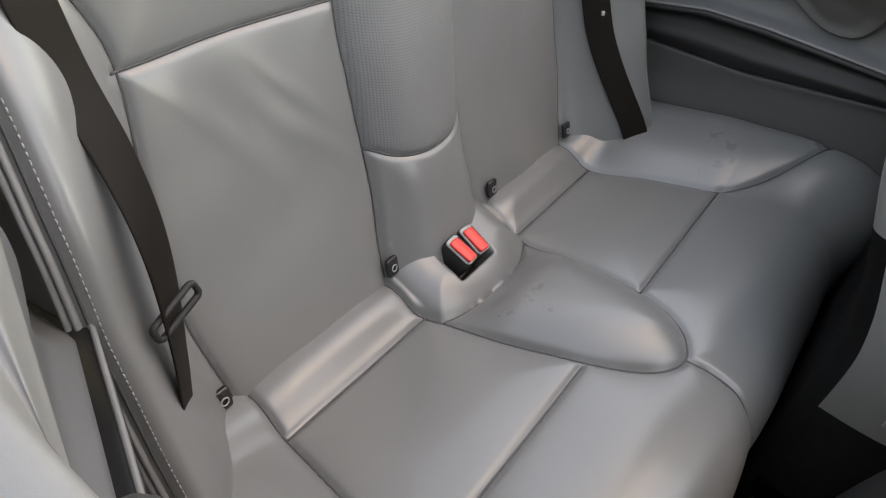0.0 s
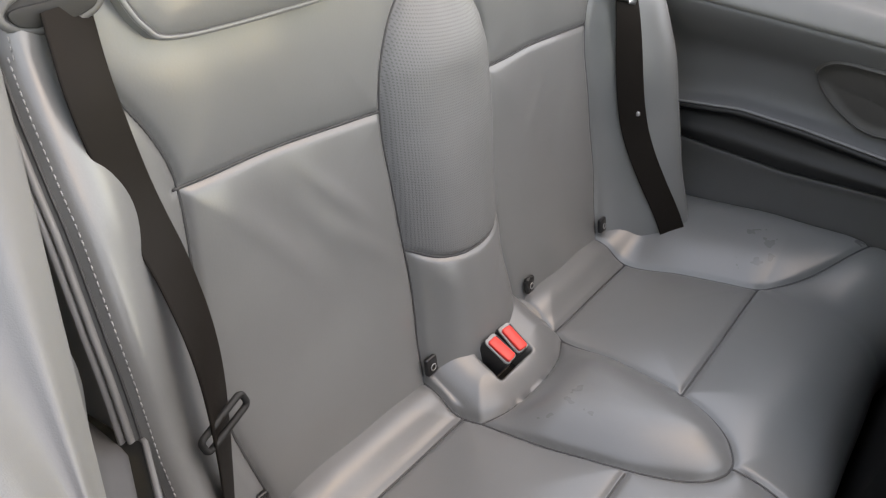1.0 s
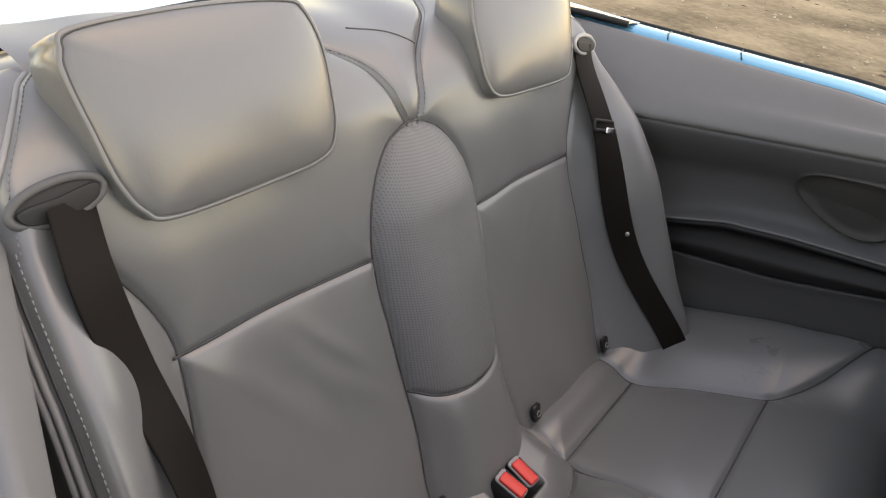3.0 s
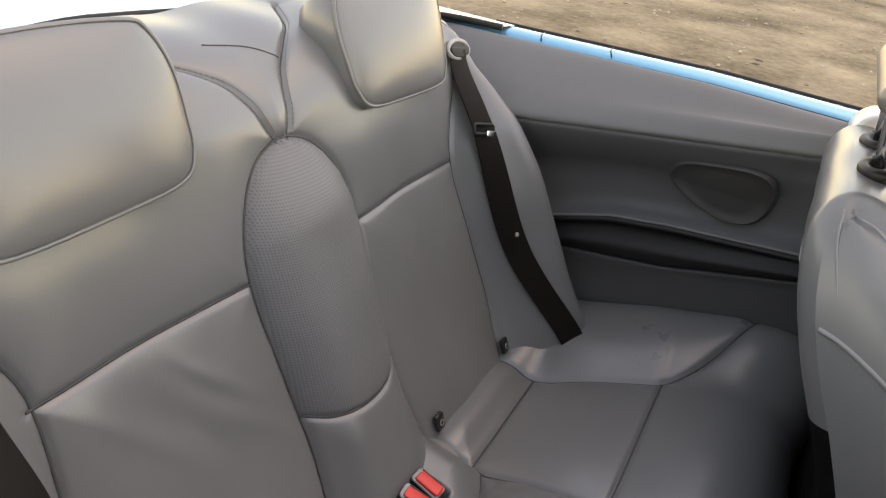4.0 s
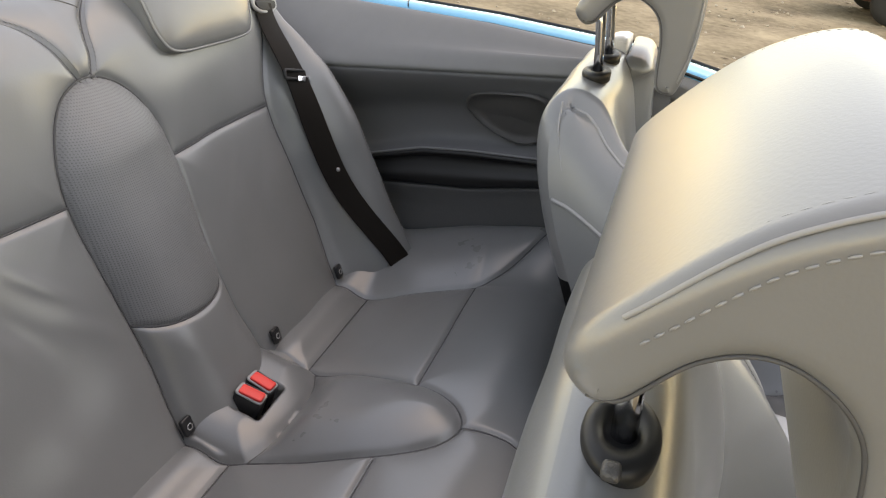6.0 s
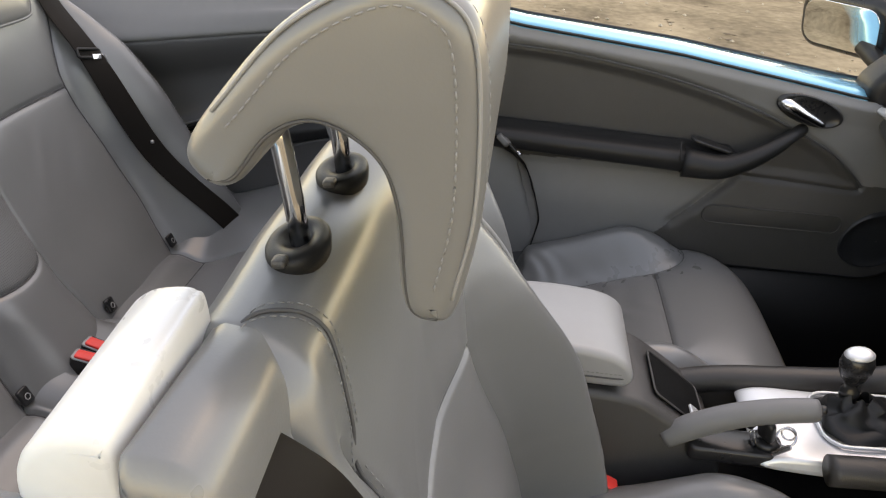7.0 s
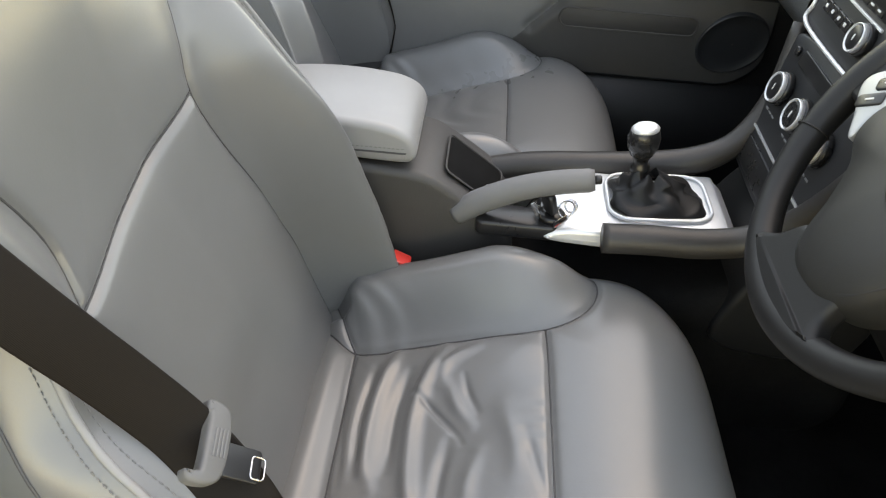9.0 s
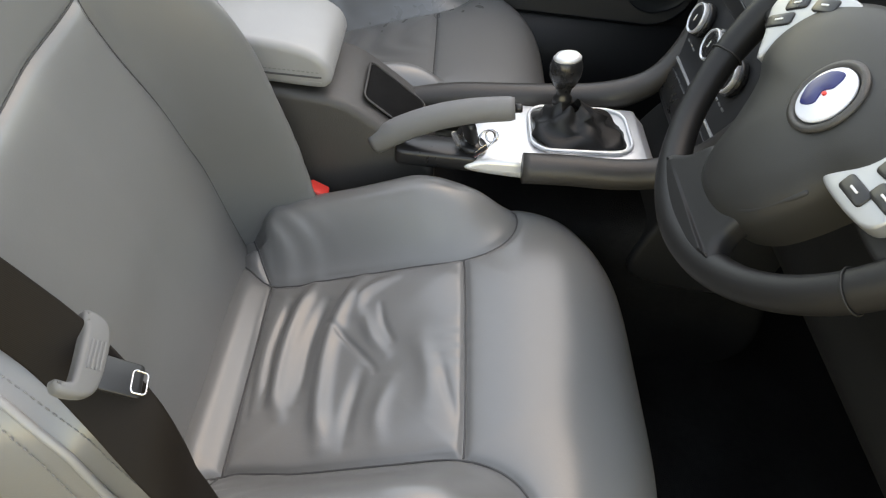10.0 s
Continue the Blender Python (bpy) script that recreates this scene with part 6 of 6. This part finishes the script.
V, F = loft(rounded(0.235, 0.0035, 0.001), -0.002, 0.002, 0.0005, axis=1, n=3)
put("slot_edge", on_stack(V, 0.0, 0.760, 0.003), F, latch_grey, clim, "pale slot edge")
V, F = loft(rounded(0.225, 0.040, 0.004), -0.003, 0.003, 0.001, axis=1, n=3)
put("cubby", on_stack(V, 0.0, 0.728, 0.002), F, gloss_black, clim, "black cubby door")
V, F = loft(ccw([(1.40, 0.60), (1.45, 0.69), (1.49, 0.72), (1.60, 0.72), (1.60, 0.50), (1.40, 0.50)], 40), -0.125, 0.125, 0.01, axis=0)
put("stack_foot", V, F, plastic, clim)
knee = thing("knee_panel", "charcoal panel below the steering column", "dash panel", (0.45, 1.55, 0.6))
V, F = loft(ccw([(1.60, 0.735), (1.545, 0.765), (1.535, 0.85), (1.56, 0.93), (1.70, 0.93), (1.72, 0.75)], 50), 0.16, 0.74, 0.02, axis=0)
put("knee_pad", V, F, plastic, knee)
bulk = thing("bulkhead", "black footwell bulkhead carpet", "bulkhead", (0, 1.95, 0.3))
V, F = loft(ccw([(1.85, 0.30), (2.06, 0.30), (2.06, 0.95), (1.95, 0.95), (1.90, 0.60)], 30), -0.70, 0.70, 0.02, axis=0)
put("bulkhead_carpet", V, F, carpet, bulk)
for q in (1, -1):
    V, F = loft(ccw([(1.60, 0.40), (1.60, 0.97), (1.95, 0.96), (1.95, 0.40)], 40), -0.012, 0.012, 0.006, axis=0)
    put("kick_panel", V + [q * 0.668, 0, 0], F, plastic, bulk, "black footwell side panel")

# ---------------------------------------------------------------- steering wheel
sw = thing("steering_wheel", "black leather steering wheel with silver button spokes and round badge", "steering wheel", (0.373, 1.386, 0.977))
WC = np.array([0.352, 1.428, 0.976])
TILT_W = 57.0


def wheel(V, k=1.12):
    """From the wheel's own plane (x right, z up the plane, -y to the driver) to its place."""
    return place(np.asarray(V) * [k, 1.0, k] + [0.0 if k == 1.0 else 0.020, 0, 0], WC, rx=-(90 - TILT_W))


R_ = 0.202
pad_mat = material("charcoal airbag cover", (0.022, 0.022, 0.021), 0.5, vary=0.06, scale=3.0, bump=0.06, bump_scale=700, bump_kind="grain")
A = np.linspace(0, 2 * np.pi, 96, endpoint=False)
rr = 0.0178 + 0.0015 * np.cos(4 * A)
V, F = tube_data(np.stack([R_ * np.cos(A), 0 * A + 0.0, R_ * np.sin(A)], -1), rr, seg=16, closed=True, up=(0, 1, 0))
rim_ob = put("rim", wheel(V, 1.0), F, plastic, sw, "black leather rim")
for a in (205, 335, 25, 155, 268, 272):
    a = radians(a)
    c = np.array([R_ * math.cos(a), 0, R_ * math.sin(a)])
    e1, e2 = np.array([math.cos(a), 0, math.sin(a)]), np.array([0, 1, 0])
    ringp = [c + 0.0186 * (e1 * math.cos(b) + e2 * math.sin(b)) for b in np.linspace(0, 2 * np.pi, 24, endpoint=False)]
    if abs(math.degrees(a) - 270) > 5:
        V, F = tube_data(ringp, 0.001, seg=5, closed=True)
        put("rim_joint", wheel(V, 1.0), F, rubber, rim_ob)
hubp = ccw([(-0.114, -0.050), (-0.080, -0.071), (-0.051, -0.110), (-0.034, -0.143), (-0.015, -0.158), (0.015, -0.161), (0.050, -0.153), (0.076, -0.130), (0.090, -0.098), (0.100, -0.060), (0.122, -0.018), (0.112, 0.035), (0.060, 0.058), (0.0, 0.063), (-0.060, 0.052), (-0.108, 0.022), (-0.124, -0.018)], 90)
hc = np.array([0.010, -0.030])
rings = []
for f, y in ((1.0, 0.030), (1.02, 0.010), (1.01, -0.008), (0.97, -0.018), (0.88, -0.026), (0.65, -0.033), (0.35, -0.037), (0.02, -0.038)):
    p = hc + (hubp - hc) * f
    rings.append(np.stack([p[:, 0], np.full(90, y), p[:, 1]], -1))
put("airbag_pad", wheel(np.concatenate(rings), 1.0), [f[::-1] for f in quads(len(rings), 90, wrap=True)], pad_mat, sw, "charcoal airbag cover")
low_ = np.array([0.055, -0.108]) + 0.8 * (ccw([(0.012, -0.157), (0.024, -0.136), (0.041, -0.108), (0.062, -0.082), (0.085, -0.068), (0.100, -0.068), (0.090, -0.100), (0.074, -0.132), (0.045, -0.153)], 50) - np.array([0.055, -0.108]))
V, F = loft(low_, -0.0225, -0.006, 0.003, axis=1, n=4)
put("lower_insert", wheel(V, 1.0), F, panel_grey, sw, "darker lower insert")
leg = ccw([(-0.082, -0.184), (-0.060, -0.158), (-0.046, -0.130), (-0.020, -0.128), (0.015, -0.130), (0.060, -0.126), (0.070, -0.158), (0.090, -0.180), (0.045, -0.202), (0.0, -0.209), (-0.045, -0.200)], 60)
V, F = loft(leg, -0.0175, 0.012, 0.010, axis=1, n=6)
put("lower_spoke", wheel(V, 1.0), F, plastic, sw, "black lower spoke")
for spk, arm, btns in ((((-0.104, -0.056), (-0.130, -0.040), (-0.162, -0.018), (-0.158, 0.004), (-0.120, 0.028), (-0.066, 0.040), (-0.056, 0.022), (-0.088, 0.004), (-0.108, -0.022)), ((-0.11, -0.04), (-0.15, -0.035), (-0.196, -0.030), (-0.200, 0.010), (-0.15, 0.018), (-0.10, 0.02)), ((-0.130, -0.020, 0.026, 40), (-0.132, 0.002, 0.022, 40), (-0.098, 0.018, 0.024, 25))),
                      (((0.086, -0.056), (0.107, -0.061), (0.154, -0.054), (0.165, -0.036), (0.160, -0.004), (0.135, 0.012), (0.110, 0.0), (0.100, -0.026)), ((0.10, -0.05), (0.15, -0.062), (0.196, -0.055), (0.202, -0.010), (0.15, 0.010), (0.10, 0.0)), ((0.122, -0.044, 0.026, 5), (0.146, -0.030, 0.024, 5), (0.128, -0.016, 0.022, 10)))):
    V, F = loft(ccw(arm, 40), -0.010, 0.012, 0.006, axis=1, n=4)
    put("spoke_arm", wheel(V, 1.0), F, plastic, sw, "black spoke arm")
    V, F = loft(ccw(spk, 50), -0.0255, 0.002, 0.003, axis=1, n=4)
    spoke = put("button_spoke", wheel(V, 1.0), F, spoke_mat, sw, "silver spoke with buttons")
    for bx, bz_, w, turn_ in btns:
        V, F = loft(rounded(w * 1.25, 0.0145, 0.004), -0.0016, 0.003, 0.001, axis=1, n=3)
        b = put("spoke_button", wheel(place(V, (bx, -0.0258, bz_), ry=-turn_), 1.0), F, gloss_black, spoke)
        V, F = loft(rounded(w * 0.4, 0.002, 0.0006), -0.0006, 0.0006, 0.0003, axis=1, n=3)
        put("button_mark", wheel(place(V, (bx, -0.0277, bz_), ry=-turn_), 1.0), F, print_white, b)
# round badge in a shallow dish: blue with a red patch, white mostly painted glare
blue_mat = material("badge blue", (0.010, 0.018, 0.12), 0.25, vary=0.05, scale=30)
badge_glare_mat = material("badge glare", (0.75, 0.78, 0.85), 0.25, vary=0.03, scale=30)
V, F = lathe([(0.031, -0.002), (0.032, 0.002), (0.028, 0.004), (0.0255, 0.002), (0.025, 0.0)], 40)
dish = put("badge_dish", wheel(place(V, (0.0045, -0.0365, -0.020), rx=90)), F, trim_dark, sw)
V, F = lathe([(0.024, 0.0), (0.024, 0.003), (0.0225, 0.004), (0.001, 0.0045)], 40)
bd = put("badge", wheel(place(V, (0.0045, -0.0375, -0.020), rx=90)), F, badge_glare_mat, dish, "round blue badge, its white mostly painted glare")
V, F = loft(0.78 * ccw([(-0.026, 0.0), (-0.020, 0.016), (-0.004, 0.024), (0.002, 0.010), (-0.004, 0.0), (0.002, -0.012), (-0.010, -0.022), (-0.022, -0.012)], 40), -0.001, 0.001, 0.0004, axis=1, n=3)
put("blue_patch", wheel(place(V, (0.0045, -0.042, -0.020))), F, blue_mat, bd, "dark blue patch")
V, F = loft(0.26 * ccw([(-0.006, 0.005), (0.003, 0.007), (0.008, 0.0), (0.0, -0.006), (-0.008, -0.003)], 24), -0.001, 0.001, 0.0004, axis=1, n=3)
put("red_patch", wheel(place(V, (0.0055, -0.0432, -0.020))), F, red, bd, "small red patch")
colm = thing("steering_column", "black steering column shroud with stalks", "steering column", (0.373, 1.5, 0.9))
V, F = loft(rounded(0.085, 0.085, 0.03), 0.03, 0.26, 0.01, axis=1)
put("shroud", wheel(V), F, plastic, colm)
for q in (1, -1):
    tube("stalk", wheel(np.array([(q * 0.04, 0.045, 0.0), (q * 0.10, 0.05, -0.01), (q * 0.165, 0.05, -0.02)])), 0.008, gloss_black, colm, "black column stalk", seg=10)

# ---------------------------------------------------------------- a parked car far across the yard
def parked_car(at, turn):
    far_paint = material("dull maroon paint", (0.10, 0.022, 0.018), 0.35, vary=0.06, scale=2, coat=0.6)
    tinted = material("dark car glass", (0.01, 0.012, 0.014), 0.08, vary=0.02, scale=2)
    car = thing("parked_car", "maroon hatchback parked far off on the dirt", "car", at)

    def to(V):
        return place(V, at, rz=turn)

    low_body = ccw([(-1.95, 0.35), (-1.90, 0.72), (-1.0, 0.88), (0.9, 0.92), (1.85, 0.88), (1.95, 0.62), (1.93, 0.30), (1.3, 0.24), (-1.3, 0.24)], 80)
    V, F = loft(low_body, -0.80, 0.80, 0.10, axis=0, n=5)
    put("body_shell", to(V), F, far_paint, car, "dull maroon body")
    cabin = ccw([(-0.95, 0.86), (-0.35, 1.38), (0.2, 1.44), (1.2, 1.40), (1.75, 0.90), (0.6, 0.84)], 60)
    V, F = loft(cabin, -0.70, 0.70, 0.10, axis=0, n=5)
    put("glasshouse", to(V), F, tinted, car, "dark glasshouse")
    V, F = loft(ccw([(-0.40, 1.37), (0.2, 1.43), (1.15, 1.40), (1.10, 1.46), (0.2, 1.49), (-0.35, 1.42)], 40), -0.68, 0.68, 0.04, axis=0)
    put("roof", to(V), F, far_paint, car)
    for x in (-0.78, 0.78):
        for y in (-1.25, 1.25):
            s = 1 if x > 0 else -1
            V, F = lathe([(0.20, -0.09), (0.29, -0.095), (0.31, -0.07), (0.315, 0.0), (0.31, 0.07), (0.29, 0.095), (0.20, 0.09)], 36)
            tyre = put("tyre", to(place(V, (x, y, 0.315), ry=90)), F, rubber, car, "black tyre")
            V, F = lathe([(0.20, 0.06), (0.195, 0.085), (0.15, 0.075), (0.06, 0.08), (0.03, 0.09)], 30)
            put("rim", to(place(V, (x, y, 0.315), ry=90 * s)), F, satin, tyre, "silver wheel rim")


parked_car((-10.75, 4.3, 0.05), 0)


# ---------------------------------------------------------------- grit and fallen leaves on the ground
def litter(name, count, size, mat, seed, flat, label, category):
    rng = np.random.default_rng(seed)
    V, F = [], []
    base = np.array([(1, 0, 0), (0, 1, 0), (-1, 0, 0), (0, -1, 0), (0, 0, 1), (0, 0, -1)], float)
    tri = [(0, 1, 4), (1, 2, 4), (2, 3, 4), (3, 0, 4), (1, 0, 5), (2, 1, 5), (3, 2, 5), (0, 3, 5)]
    for k in range(count):
        r = size * (0.4 + 1.2 * rng.random() ** 2)
        x, y = -2.2 - 12 * rng.random() ** 1.3, -5 + 13 * rng.random()
        a = rng.random() * 6.28
        P = base * r * (0.7 + 0.6 * rng.random((6, 3))) * [1, 0.7, flat]
        V.append(np.stack([P[:, 0] * math.cos(a) - P[:, 1] * math.sin(a) + x, P[:, 0] * math.sin(a) + P[:, 1] * math.cos(a) + y, P[:, 2] + 0.05 + r * flat * 0.3], -1))
        F += [[i + 6 * k for i in t] for t in tri]
    tagged(put(name, np.concatenate(V), F, mat, smooth=False), label, category, kind="stuff")


dry_leaf = material("dry leaf", (0.10, 0.065, 0.03), 0.8, vary=0.4, scale=9)
litter("gravel", 1400, 0.022, stone, 5, 0.6, "loose pale grit and small stones on the dirt", "gravel")
litter("fallen_leaves", 700, 0.035, dry_leaf, 8, 0.12, "dry brown leaves and twigs lying on the dirt", "leaves")
